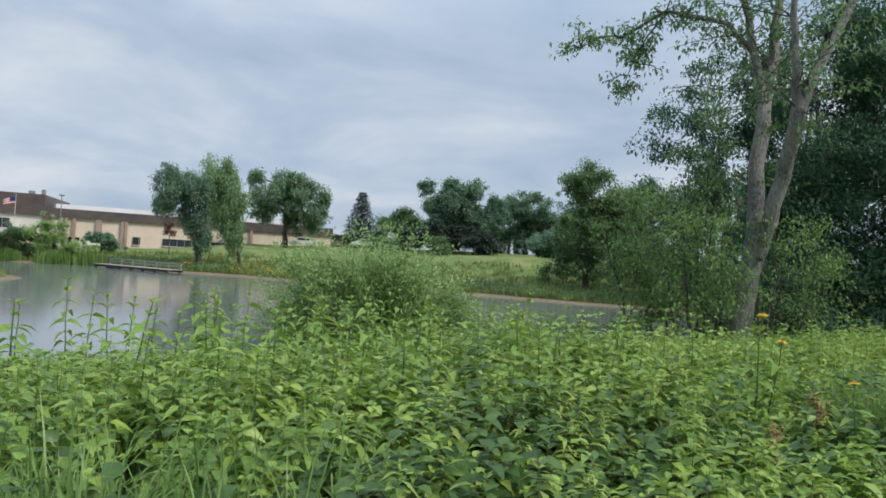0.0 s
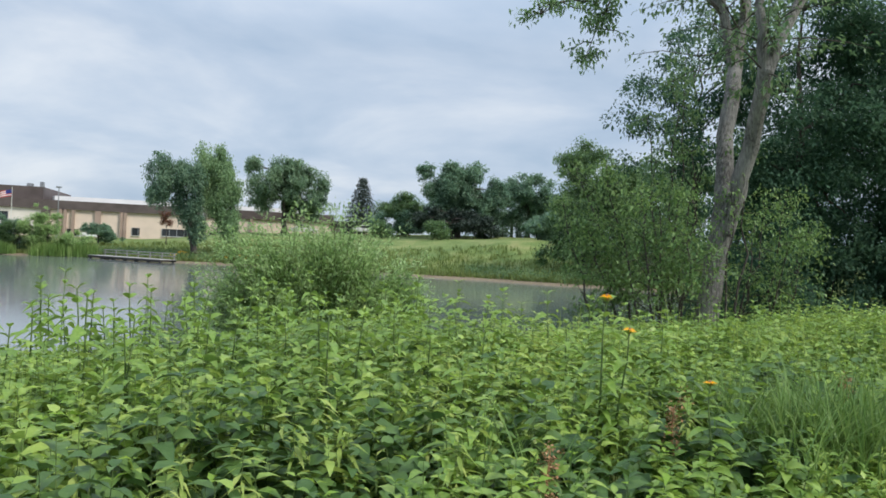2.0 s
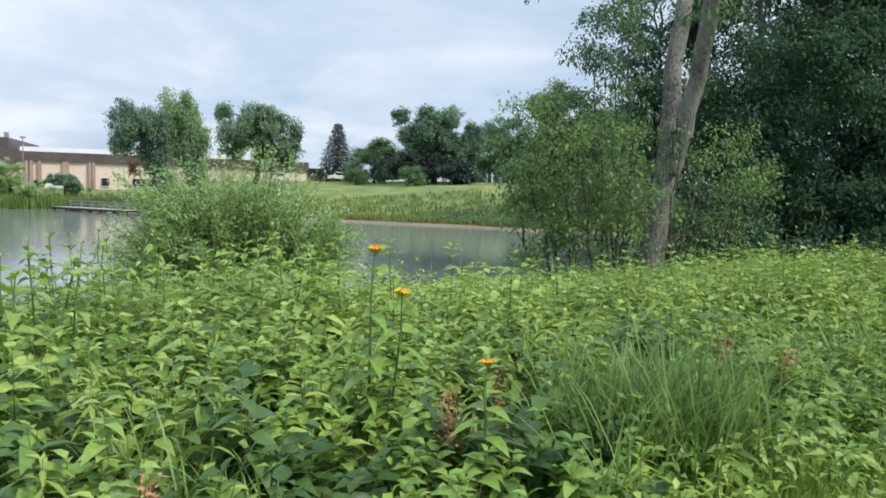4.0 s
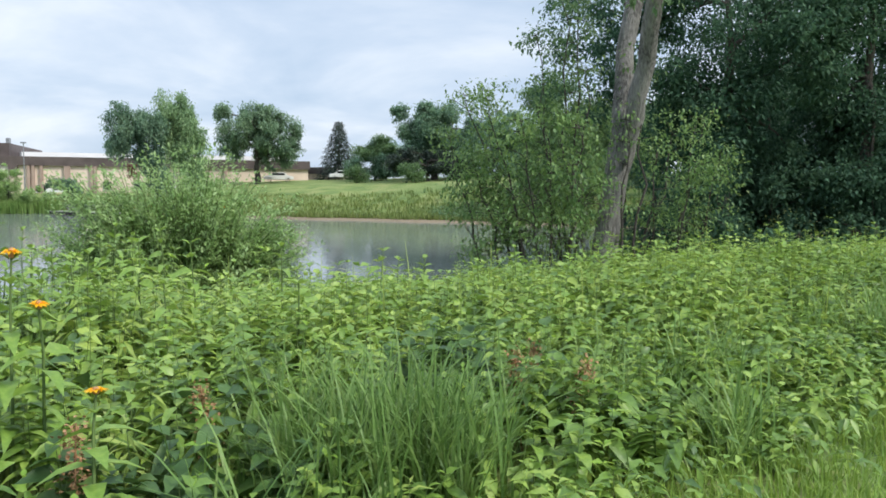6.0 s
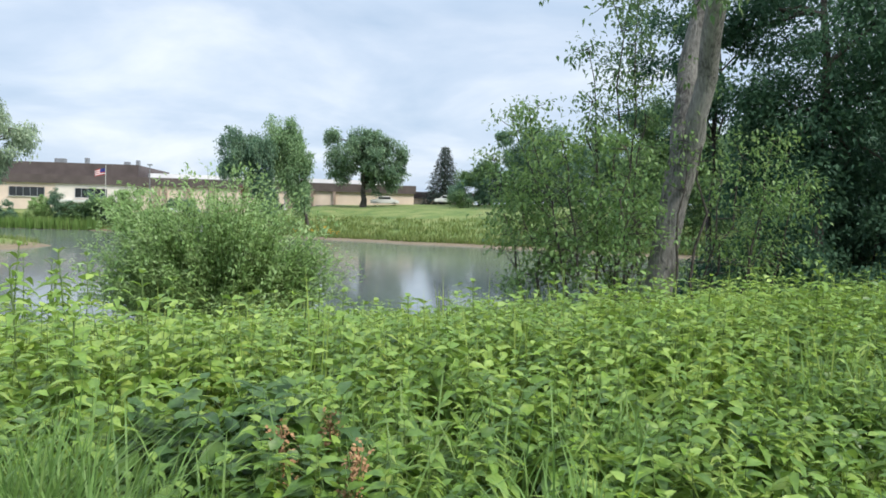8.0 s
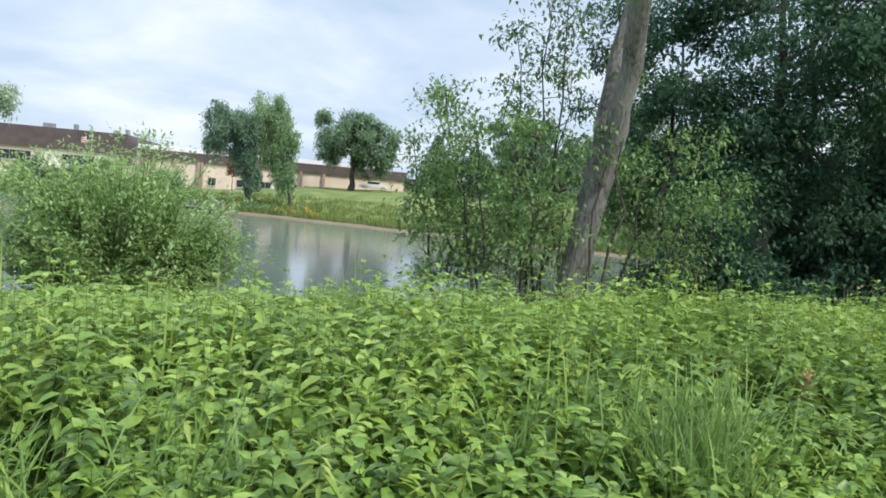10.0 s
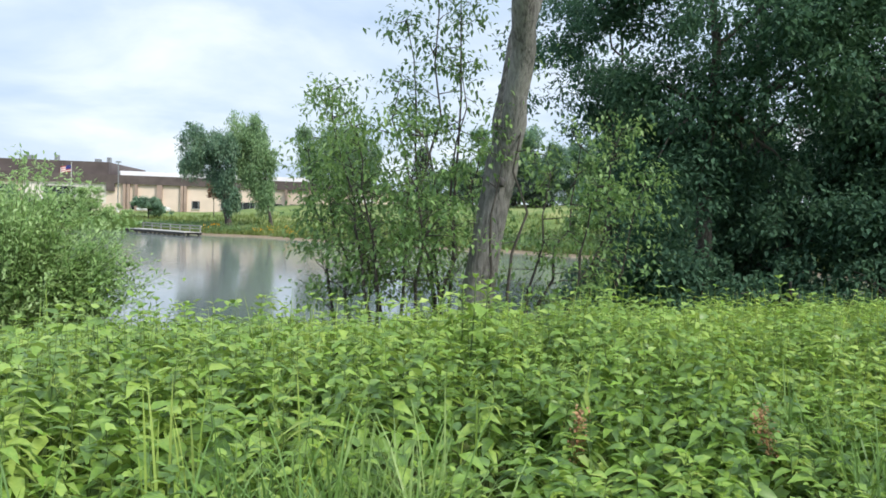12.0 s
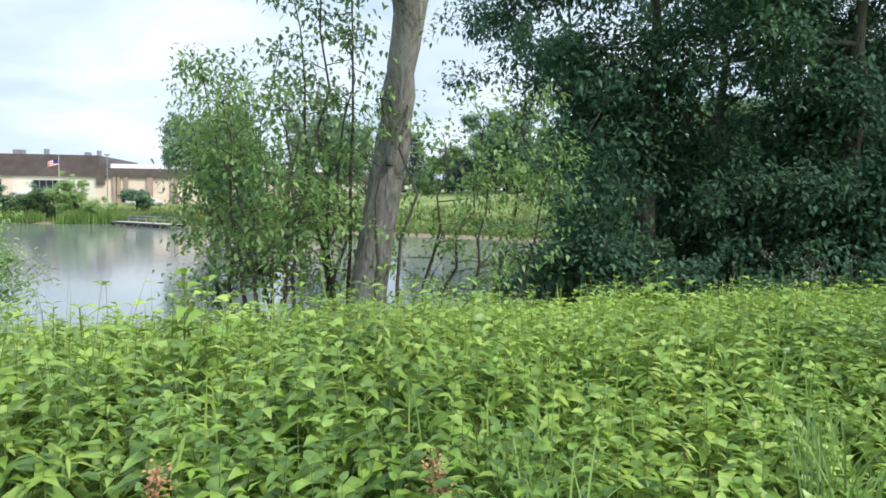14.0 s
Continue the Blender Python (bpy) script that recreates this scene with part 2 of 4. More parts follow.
M_DARKWOOD = plain("dark_wood", (0.03, 0.028, 0.025), (0.06, 0.055, 0.05), scale=4, rough=0.8)
M_CAR = plain("white_car_paint", (0.7, 0.7, 0.7), (0.76, 0.76, 0.76), scale=0.3, rough=0.25, bump=0.0)
M_TYRE = plain("black_rubber", (0.02, 0.02, 0.02), (0.03, 0.03, 0.03), rough=0.9)
M_RED = plain("red_cloth", (0.45, 0.05, 0.05), (0.5, 0.07, 0.06), rough=0.9)
M_WHITE = plain("white_cloth", (0.75, 0.75, 0.75), (0.8, 0.8, 0.8), rough=0.9)
M_BLUE = plain("blue_cloth", (0.03, 0.04, 0.2), (0.04, 0.05, 0.24), rough=0.9)

# ---- mesh helpers ----
rng = np.random.default_rng(7)


def mesh_of(name, verts, faces, mats, slots=None, smooth=False):
    """A mesh from an array of points and one or more arrays of triangles or quads."""
    me = bpy.data.meshes.new(name)
    verts = np.asarray(verts, np.float32)
    faces = [np.asarray(f, np.int32) for f in (faces if isinstance(faces, list) else [faces])]
    me.vertices.add(len(verts))
    me.vertices.foreach_set("co", verts.ravel())
    loops = np.concatenate([f.ravel() for f in faces])
    sizes = np.concatenate([np.full(len(f), f.shape[1], np.int32) for f in faces])
    me.loops.add(len(loops)); me.loops.foreach_set("vertex_index", loops)
    me.polygons.add(len(sizes))
    me.polygons.foreach_set("loop_start", np.concatenate([[0], np.cumsum(sizes)[:-1]]).astype(np.int32))
    me.polygons.foreach_set("loop_total", sizes)
    for m in (mats if isinstance(mats, list) else [mats]):
        me.materials.append(m)
    if slots is not None:
        me.polygons.foreach_set("material_index", np.asarray(slots, np.int32))
    if smooth:
        me.polygons.foreach_set("use_smooth", np.ones(len(sizes), bool))
    me.update(calc_edges=True)
    return me


def thing(name, label, category, at=(0, 0, 0), group="", kind="", turn=0):
    ob = new(name)
    ob.empty_display_size = 0.2
    ob.matrix_basis = pose(*at, 0, 0, turn)
    return tagged(ob, label, category, group, kind)


def part(name, me, parent, label=""):
    ob = new(name, me)
    ob.parent = parent
    if name in ("branchwork", "twigwork", "seed_head", "crown", "foliage"):
        tagged(ob, kind="stuff")
    return tagged(ob, label) if label else ob


def unit(v):
    return v / np.maximum(np.linalg.norm(v, axis=-1, keepdims=True), 1e-9)


def leaves(base, axis, length, width, droop=0.25, fine=1):
    """Points and faces of many leaves. fine 0: a folded diamond of two faces; 1: four; 2: eight, arched."""
    n = len(base)
    axis = unit(axis)
    side = unit(np.cross(axis, np.tile([0.0, 0.0, 1.0], (n, 1))) + rng.normal(0, 0.25, (n, 3)))
    side = unit(side - axis * (side * axis).sum(1, keepdims=True))
    up = np.cross(side, axis)
    L, W = np.reshape(length, (-1, 1)), np.reshape(width, (-1, 1)) / 2
    down = np.array([[0, 0, -1.0]])

    def at(u, w, lift):
        return base + axis * L * u + side * W * w + up * W * lift + down * (L * droop * u * u)
    if fine == 0:
        pts = [at(0, 0, 0), at(0.45, 1, 0.3), at(1, 0, 0), at(0.45, -1, 0.3)]
        tri = [(0, 1, 2), (0, 2, 3)]
    elif fine == 1:
        pts = [at(0, 0, 0), at(0.38, 1, 0.35), at(0.42, 0, 0), at(0.38, -1, 0.35), at(1, 0, 0)]
        tri = [(0, 2, 1), (0, 3, 2), (1, 2, 4), (2, 3, 4)]
    else:
        pts = [at(0, 0, 0), at(0.26, 1.0, 0.3), at(0.28, 0, 0), at(0.26, -1.0, 0.3),
               at(0.6, 0.72, 0.28), at(0.62, 0, 0), at(0.6, -0.72, 0.28), at(1, 0, 0)]
        tri = [(0, 2, 1), (0, 3, 2), (1, 2, 5), (1, 5, 4), (2, 3, 6), (2, 6, 5), (4, 5, 7), (5, 6, 7)]
    k = len(pts)
    v = np.stack(pts, 1).reshape(-1, 3)
    f = (np.array(tri)[None] + (np.arange(n) * k)[:, None, None]).reshape(-1, 3)
    return v, f


def join(chunks):
    vs, fs, at = [], [], 0
    for v, f in chunks:
        vs.append(v); fs.append(np.asarray(f) + at); at += len(v)
    return np.concatenate(vs), np.concatenate(fs)


def tube(path, radii, sides=8, rough=0.0):
    """A tapered tube of quads along a path, closed at its tip."""
    p = np.asarray(path, float)
    d = unit(np.gradient(p, axis=0))
    ref = np.array([1.0, 0.0, 0.0]) if abs(d[0][0]) < 0.8 else np.array([0, 1.0, 0])
    a = unit(np.cross(d, ref)); b = np.cross(d, a)
    th = np.linspace(0, 2 * np.pi, sides, endpoint=False)
    r = np.asarray(radii, float)[:, None] * (1 + rough * rng.normal(0, 1, (len(p), sides)))
    v = p[:, None] + a[:, None] * (np.cos(th)[None, :, None] * r[..., None]) + b[:, None] * (np.sin(th)[None, :, None] * r[..., None])
    f = []
    for i in range(len(p) - 1):
        for j in range(sides):
            k = (j + 1) % sides
            f.append((i * sides + j, i * sides + k, (i + 1) * sides + k, (i + 1) * sides + j))
    return v.reshape(-1, 3), np.array(f)


def bent(a, b, n=6, sag=0.0, wob=0.05):
    """A wandering path from a to b."""
    a, b = np.asarray(a, float), np.asarray(b, float)
    u = np.linspace(0, 1, n)[:, None]
    p = a + (b - a) * u
    length = np.linalg.norm(b - a)
    p[1:-1] += rng.normal(0, wob * length, (n - 2, 3)) * 0.5
    p[:, 2] += sag * length * (u * (1 - u))[:, 0] * 4
    return p


def box_pts(x0, y0, z0, x1, y1, z1):
    v = np.array([(x, y, z) for z in (z0, z1) for y in (y0, y1) for x in (x0, x1)], float)
    f = np.array([(0, 2, 3, 1), (4, 5, 7, 6), (0, 1, 5, 4), (2, 6, 7, 3), (0, 4, 6, 2), (1, 3, 7, 5)])
    return v, f


def boxed(name, mat, *boxes, bevel=0.0):
    bm = bmesh.new()
    for b in boxes:
        v, f = box_pts(*b)
        vs = [bm.verts.new(p) for p in v]
        for q in f:
            bm.faces.new([vs[i] for i in q])
    if bevel:
        bmesh.ops.bevel(bm, geom=bm.edges[:], offset=bevel, segments=1, affect="EDGES")
    bmesh.ops.recalc_face_normals(bm, faces=bm.faces)
    me = bpy.data.meshes.new(name)
    bm.to_mesh(me); bm.free()
    me.materials.append(mat)
    return me


# ---- the lie of the land: s along the walk, d away from it towards the pond ----
WATER_Z = -0.6


def sd_of(x, y):
    x, y = x + 0.59, y + 2.48
    return x * 0.834 + y * 0.552, -x * 0.552 + y * 0.834


def xy_of(s, d):
    return s * 0.834 - d * 0.552 - 0.59, s * 0.552 + d * 0.834 - 2.48


def sstep(a, b, x):
    u = np.clip((x - a) / (b - a), 0, 1)
    return u * u * (3 - 2 * u)


def far_shore(x):
    return np.interp(x, [-90, -50, -38, -31, -21, -14, -7, 2, 9, 14, 22, 30, 40], [75, 86, 86, 88, 82.5, 80, 75.5, 71, 67.5, 64, 59, 49, 36]) + 0.5 * np.sin(x * 0.7)


def ground_z(x, y):
    x, y = np.asarray(x, float), np.asarray(y, float)
    s, d = sd_of(x, y)
    near_edge = 17.2 - 3.6 * sstep(13, 18.5, s) + 0.4 * np.sin(s * 0.6) + 3.5 * sstep(26, 34, s)
    near = 0.5 - 0.1 * sstep(1.5, 5, d) - 0.88 * sstep(4.0, near_edge, d) - 0.75 * sstep(near_edge - 0.6, near_edge + 2.2, d)
    over = y - far_shore(x)
    far = -1.2 + 0.72 * sstep(-2.5, 0.6, over) + 0.75 * sstep(0.2, 9, over) + (1.2 + 1.5 * sstep(-38, -20, x) + 0.3 * sstep(0, 12, x)) * sstep(4, 32, over) + 1.2 * sstep(25, 60, over) + 1.0 * np.exp(-(((x - 16) / 9) ** 2 + ((y - 84) / 7) ** 2))
    left = -1.2 + 1.2 * sstep(-19.5, -27, x) * sstep(33, 39, y) * sstep(58, 48, y)
    side = -1.2 + 1.9 * sstep(32, 42, x)
    return np.maximum(np.maximum(near, far), np.maximum(left, side))


def sheet(xs, ys, fn, mat, name):
    X, Y = np.meshgrid(xs, ys)
    v = np.stack([X, Y, fn(X, Y)], -1).reshape(-1, 3)
    w = len(xs)
    i = (np.arange(len(ys) - 1)[:, None] * w + np.arange(w - 1)[None]).ravel()
    return mesh_of(name, v, np.stack([i, i + 1, i + w + 1, i + w], 1), mat, smooth=True)


GX = np.concatenate([[-3000, -1200, -500, -250, -160], np.arange(-110, -30, 2.0), np.arange(-30, 45, 0.6), np.arange(45, 100, 3.0), [140, 250, 500, 1200, 3000]])
GY = np.concatenate([[-3000, -900, -300, -100, -40], np.arange(-20, 20, 0.6), np.arange(20, 150, 1.2), [155, 180, 250, 500, 1200, 3000]])
ground = new("ground", sheet(GX, GY, ground_z, M_GROUND, "ground"))
tagged(ground, "grassy ground sloping down to a pond with a muddy rim", "ground", kind="structure")
water = new("water", sheet(np.linspace(-95, 40, 40), np.linspace(5, 95, 30), lambda x, y: 0 * x + WATER_Z, M_WATER, "water"))
tagged(water, "calm grey-green pond water mirroring sky and trees", "pond", kind="structure")


# ---- trees ----
def crown(blobs, leaf, mat, name="crown", fine=0, clump=0.5, hang=0.0, ratio=0.5, per=70):
    """Leaves in clumps through ellipsoids (cx, cy, cz, rx, ry, rz, leaves); returns the mesh and the clump centres."""
    chunks, centres = [], []
    for cx, cy, cz, rx, ry, rz, count in blobs:
        count = count * (1.05 if leaf > 0.23 else 0.95)
        m = max(3, int(count / per))
        # billows: a few lobes inside the ellipsoid, clumps of leaves on each lobe
        lobes = 15 if rx > 1.5 else 8
        lu = unit(rng.normal(0, 1, (lobes, 3)))
        lc = lu * rng.uniform(0.3, 0.92, (lobes, 1))
        lr = rng.uniform(0.2, 0.46, (lobes, 1))
        w = rng.integers(lobes, size=m)
        u = unit(rng.normal(0, 1, (m, 3)) + lu[w] * 0.6)
        r = rng.random((m, 1)) ** 0.35
        c = np.array([cx, cy, cz]) + (lc[w] + u * r * lr[w]) * np.array([rx, ry, rz])
        centres.append(c)
        k = np.repeat(np.arange(m), per)
        size = rng.uniform(0.5, 1.3, (m, 1))[k]
        off = unit(rng.normal(0, 1, (len(k), 3))) * rng.random((len(k), 1)) ** 0.5 * clump * 1.5 * size * [1, 1, 0.7]
        base = c[k] + off
        if hang:
            base[:, 2] -= rng.random(len(k)) ** 2 * hang
        axis = unit(off + u[k] * 0.4) * 0.35 + rng.normal(0, 0.55, (len(k), 3)) + [0, 0, -0.25 - hang * 0.6]
        ln = leaf * (0.86 if leaf > 0.23 else 0.94) * rng.uniform(0.65, 1.25, len(k))
        chunks.append(leaves(base, axis, ln, ln * ratio, 0.15, fine))
    v, f = join(chunks)
    return mesh_of(name, v, f, mat), np.concatenate(centres)


def limbs(start_pts, targets, r0, count, mat, name="branchwork", sides=5):
    """Tapered limbs from points on the trunk out to some of the clumps."""
    chunks = []
    pick = rng.choice(len(targets), min(count, len(targets)), replace=False)
    for i in pick:
        t = targets[i]
        s = start_pts[np.argmin(np.linalg.norm((start_pts - t) * [1, 1, 0.55] + [0, 0, 0.4], axis=1))]
        p = bent(s, t, 6, 0.08, 0.07)
        chunks.append(tube(p, np.linspace(r0 * rng.uniform(0.6, 1), 0.015, 6), sides))
    v, f = join(chunks)
    return mesh_of(name, v, f, mat, smooth=True)


def tree(label, x, y, height, blobs, leaf, mat, trunk_r, lean=(0, 0), fine=0, clump=0.5, hang=0.0, ratio=0.5, n_limbs=24, bark=None, fork=0.45, name="tree", group="", per=70, cat="tree"):
    """Blobs are given from the foot of the tree."""
    z = float(ground_z(x, y)) - 0.05
    t = thing(name, label, cat, (x, y, z), group)
    top = np.array([lean[0], lean[1], height * 0.8])
    p = bent((0, 0, 0), top, 9, 0, 0.02)
    r = np.interp(np.linspace(0, 1, 9), [0, 0.08, 0.5, 1], [trunk_r * 1.35, trunk_r, trunk_r * 0.6, 0.03])
    part("trunk", mesh_of("trunk", *tube(p, r, 10, 0.04), bark or M_TWIG, smooth=True), t)
    me, c = crown(blobs, leaf, mat, fine=fine, clump=clump, hang=hang, ratio=ratio, per=per)
    part("crown", me, t)
    part("branchwork", limbs(p[int(9 * fork):], c, trunk_r * 0.45, n_limbs, bark or M_TWIG), t)
    return t


# ---- far shore trees ----
tree("tall dark willow with a leaning crown on the far shore", -20.6, 88.0, 11.5, [(-3.4, 0, 9.2, 1.9, 2.0, 2.9, 7500), (-3.9, 0, 7.2, 1.5, 1.8, 1.8, 3500), (-0.9, 0, 9.4, 1.8, 2.0, 2.7, 7000), (-1.0, 0, 6.4, 1.5, 1.7, 2.4, 5000), (-0.1, 0, 4.0, 1.2, 1.3, 2.4, 3500)], 0.3, M_FAR, 0.34, lean=(-1.6, 0), hang=1.3, n_limbs=24, clump=0.5, fork=0.3)
tree("pale drooping willow with a tall crown on a thin trunk", -16.4, 90.0, 12.5, [(-2.5, 0, 10.8, 2.3, 2.2, 3.2, 10000), (-3.5, 0, 8.2, 1.5, 1.8, 3.0, 5000), (-1.6, 0, 8.0, 2.2, 2.2, 3.4, 7500), (-1.4, 0, 5.2, 1.9, 2.0, 2.8, 4500), (-0.6, 0, 3.4, 1.0, 1.2, 1.8, 1200)], 0.3, M_WILLOW, 0.2, lean=(-1.4, 0), hang=1.9, n_limbs=20, clump=0.5, fork=0.35)
tree("round-crowned dark green tree on the lawn by the building", -14.0, 112.6, 10.7, [(-1.33, 0, 8.22, 4.31, 4.31, 4.06, 12995), (2.22, 0, 7.33, 4.06, 4.06, 4.31, 11912), (4.67, 0, 5.78, 2.28, 2.53, 3.29, 4765), (-3.11, 0, 5.56, 2.28, 2.53, 2.53, 3898), (0, 0, 10, 2.53, 2.53, 1.78, 3248), (1.9, 0, 8.2, 2.8, 2.8, 3.0, 4000)], 0.42, M_ROUND, 0.42, n_limbs=30, fork=0.3, clump=0.6)
tree("pale silvery willow on the grassy pond bank", -45.0, 71.9, 20.5, [(-2.17, 0, 14.3, 5.56, 4.95, 7.2, 19000), (3.5, 0, 10.2, 3.21, 3.7, 3.96, 7000), (-0.54, 0, 7.59, 4.46, 3.7, 3.96, 6500), (0.54, 0, 4.99, 2.47, 2.47, 1.98, 1949)], 0.38, M_SILVER, 0.42, hang=0.8, n_limbs=30, clump=0.6)
tree("pale green willow behind the silvery one", -59.5, 76.8, 16.3, [(0, 0, 9.81, 5.45, 4.36, 5.99, 15200)], 0.43, M_SILVER, 0.4, hang=0.8, clump=0.6)


def spruce(x, y, h, r):
    z = float(ground_z(x, y))
    t = thing("spruce", "dark blue-green conical spruce on the far lawn", "tree", (x, y, z))
    part("trunk", mesh_of("trunk", *tube([(0, 0, 0), (0, 0, h * 0.5), (0, 0, h)], [0.22, 0.14, 0.02], 8), M_TWIG, smooth=True), t)
    chunks = []
    for i in range(26):
        u = i / 26
        zc, rad = h * (0.1 + 0.9 * u), r * (1 - u) ** 0.8 + 0.15
        m = int(60 + 260 * (1 - u))
        th, q = rng.random(m) * 6.283, rng.random(m) ** 0.6
        lob = 1 + 0.22 * np.sin(th * 7 + i * 1.7)
        base = np.stack([np.cos(th) * rad * q * lob, np.sin(th) * rad * q * lob, zc - 0.35 * rad * q + rng.normal(0, 0.1, m)], 1)
        axis = np.stack([np.cos(th), np.sin(th), np.full(m, -0.35)], 1) + rng.normal(0, 0.3, (m, 3))
        chunks.append(leaves(base, axis, rng.uniform(0.35, 0.6, m), np.full(m, 0.16), 0.2, 0))
    part("crown", mesh_of("crown", *join(chunks), M_SPRUCE), t)


spruce(-3.1, 126.5, 9.6, 3.3)
tree("small grey-green tree beside the spruce", 2.9, 117.6, 6.9, [(-1.11, 0, 4.45, 2.67, 2.67, 2.23, 6840), (1.78, 0, 4.9, 2, 2.23, 2, 4940)], 0.37, M_FARL, 0.2, clump=0.6)
tree("low spreading dark pine on the bank", 10.2, 104.0, 5.1, [(-3.32, 0, 2.88, 2.88, 2.44, 1.66, 6080), (1.66, 0, 2.66, 3.99, 2.66, 1.66, 7980), (4.65, 0, 1.33, 1.99, 1.77, 1.11, 2850)], 0.37, M_SPRUCE, 0.2, clump=0.6)
tree("light green bush on the far bank", 8.3, 99.0, 3.1, [(0, 0, 1.55, 1.55, 1.33, 1.33, 2850)], 0.32, M_FARL, 0.08, name="bush", cat="bush", clump=0.6)
tree("light green bush on the far bank", 0.5, 108.9, 2.9, [(0, 0, 1.44, 1.44, 1.33, 1.22, 2280)], 0.32, M_FARL, 0.08, name="bush", cat="bush", clump=0.6)
tree("big dark elm with a broad billowing crown", 11.4, 108.9, 11.6, [(-1.33, 0, 7.77, 4.3, 4.55, 4.3, 16244), (2.44, 0, 7.1, 4.55, 4.55, 4.3, 16244), (4.88, 0, 4.66, 3.28, 3.8, 3.28, 7580), (-2.88, 0, 5.33, 2.53, 3.03, 2.78, 5414)], 0.41, M_FAR, 0.4, clump=0.6)
tree("dark elm behind the broad one", 22.4, 112.6, 9.8, [(-1.11, 0, 6.44, 3.55, 3.8, 3.55, 10396), (2, 0, 6, 3.04, 3.8, 3.8, 8230)], 0.42, M_FAR, 0.34, clump=0.6)
tree("tall mid-green tree with leaves down to the bank", 19.9, 69.4, 11.9, [(-0.43, 0, 9.31, 2.96, 2.96, 3.2, 11263), (2.81, 0, 8.01, 2.47, 2.71, 3.2, 9097), (-1.3, 0, 5.63, 2.47, 2.71, 3.2, 7797), (1.73, 0, 3.9, 3.2, 2.96, 3.45, 9747), (-1.3, 0, 2.4, 2.6, 2.4, 2.2, 5500), (4.4, 0, 6.2, 2.4, 2.5, 3.0, 6500)], 0.32, M_FARL, 0.24, n_limbs=30, clump=0.6)
tree("mid-green tree at the head of the cove", 26.8, 62.0, 10.7, [(0, 0, 7.09, 3.65, 3.22, 3.65, 12350), (-1.61, 0, 3.22, 2.79, 2.79, 2.79, 7600)], 0.32, M_FARL, 0.24, clump=0.6)
tree("dark tree at the head of the cove", 33.7, 57.1, 12.3, [(0, 0, 7.47, 4.7, 3.84, 4.48, 16150), (0, 0, 2.78, 3.63, 3.2, 2.56, 6650)], 0.35, M_FAR, 0.3, clump=0.6)
tree("dark tree far behind the cove", 35.9, 96.6, 11.6, [(0, 0, 6.84, 5.52, 4.41, 5.07, 14250)], 0.46, M_FAR, 0.36, clump=0.6)
tree("dark tree far behind the cove", 47.6, 86.7, 12.6, [(0, 0, 6.8, 5.92, 4.39, 5.92, 14250)], 0.46, M_FAR, 0.36, clump=0.6)
for tx, ty, th_, tw_ in ((4.5, 124, 6.5, 4.0), (12.5, 126, 8.0, 4.6), (21.5, 122, 8.5, 5.0), (29.5, 117, 9.5, 5.0), (37.5, 108, 10.5, 5.2), (27.0, 92, 6.0, 4.2), (20.5, 88, 3.2, 3.6), (25.5, 76, 5.5, 3.6), (33.0, 66, 9.0, 4.4)):
    tree("dark green tree in the line closing the far lawn", tx, ty, th_, [(0, 0, th_ * 0.62, tw_, 3.2, th_ * 0.42, 5200), (0.8, 0, th_ * 0.25, tw_ * 0.9, 2.6, th_ * 0.28, 2600)], 0.4, M_FAR, 0.26, clump=0.6, group="tree line behind the lawn", n_limbs=14)
for tx, th_ in ((1.0, 3.6), (4.6, 4.4), (8.0, 4.0), (11.6, 4.8), (15.2, 4.4), (18.6, 5.0), (22.0, 4.6), (25.6, 5.2), (29.2, 5.0)):
    tree("dark green bush filling the hedge behind the lawn", tx, 115.5 - 0.15 * tx, th_, [(0, 0, th_ * 0.5, 2.7, 1.8, th_ * 0.5, 3600)], 0.34, M_FAR, 0.08, name="bush", cat="bush", clump=0.5, group="hedge behind the far lawn", n_limbs=8)
# shore shrubs in front of the building
tree("umbrella-shaped dark green crab tree on the bank", -35.9, 100.3, 2.9, [(0, 0, 1.93, 2.87, 1.77, 0.83, 4940), (1.55, 0, 1.44, 1.66, 1.55, 0.66, 1710)], 0.29, M_FAR, 0.12, clump=0.3)
for bx, by, bh, bw, bm_ in ((-38.3, 88.0, 4.8, 2.5, M_BUSH), (-36.9, 88.0, 4.6, 2.2, M_BUSH), (-44.0, 88.4, 3.4, 2.0, M_FARL), (-48.5, 88.4, 3.4, 2.2, M_BUSH), (-53.5, 88, 3.2, 2.8, M_FAR), (-58.5, 87, 3.6, 2.8, M_WILLOW), (-34.4, 88.8, 2.4, 1.8, M_BUSH), (-41.6, 88.6, 4.4, 2.5, M_FAR), (-40.0, 88.0, 3.8, 2.2, M_FARL), (-46.2, 88.6, 4.0, 2.4, M_FAR)):
    tree("leafy green shoreline bush below the building", bx, by, bh, [(0, 0, bh * 0.5, bw, 1.2, bh * 0.56, 6500)], 0.24, bm_, 0.06, name="bush", cat="bush", clump=0.3, group="bushes along the far shore")
tree("reddish-leaved young tree on the lawn", -27.6, 101.5, 4.6, [(0, 0, 3.54, 0.88, 0.88, 1.11, 950)], 0.27, leaf_mat("copper_leaf", (0.1, 0.04, 0.03), (0.16, 0.07, 0.045), (0.2, 0.12, 0.06)), 0.07, n_limbs=6, clump=0.3)


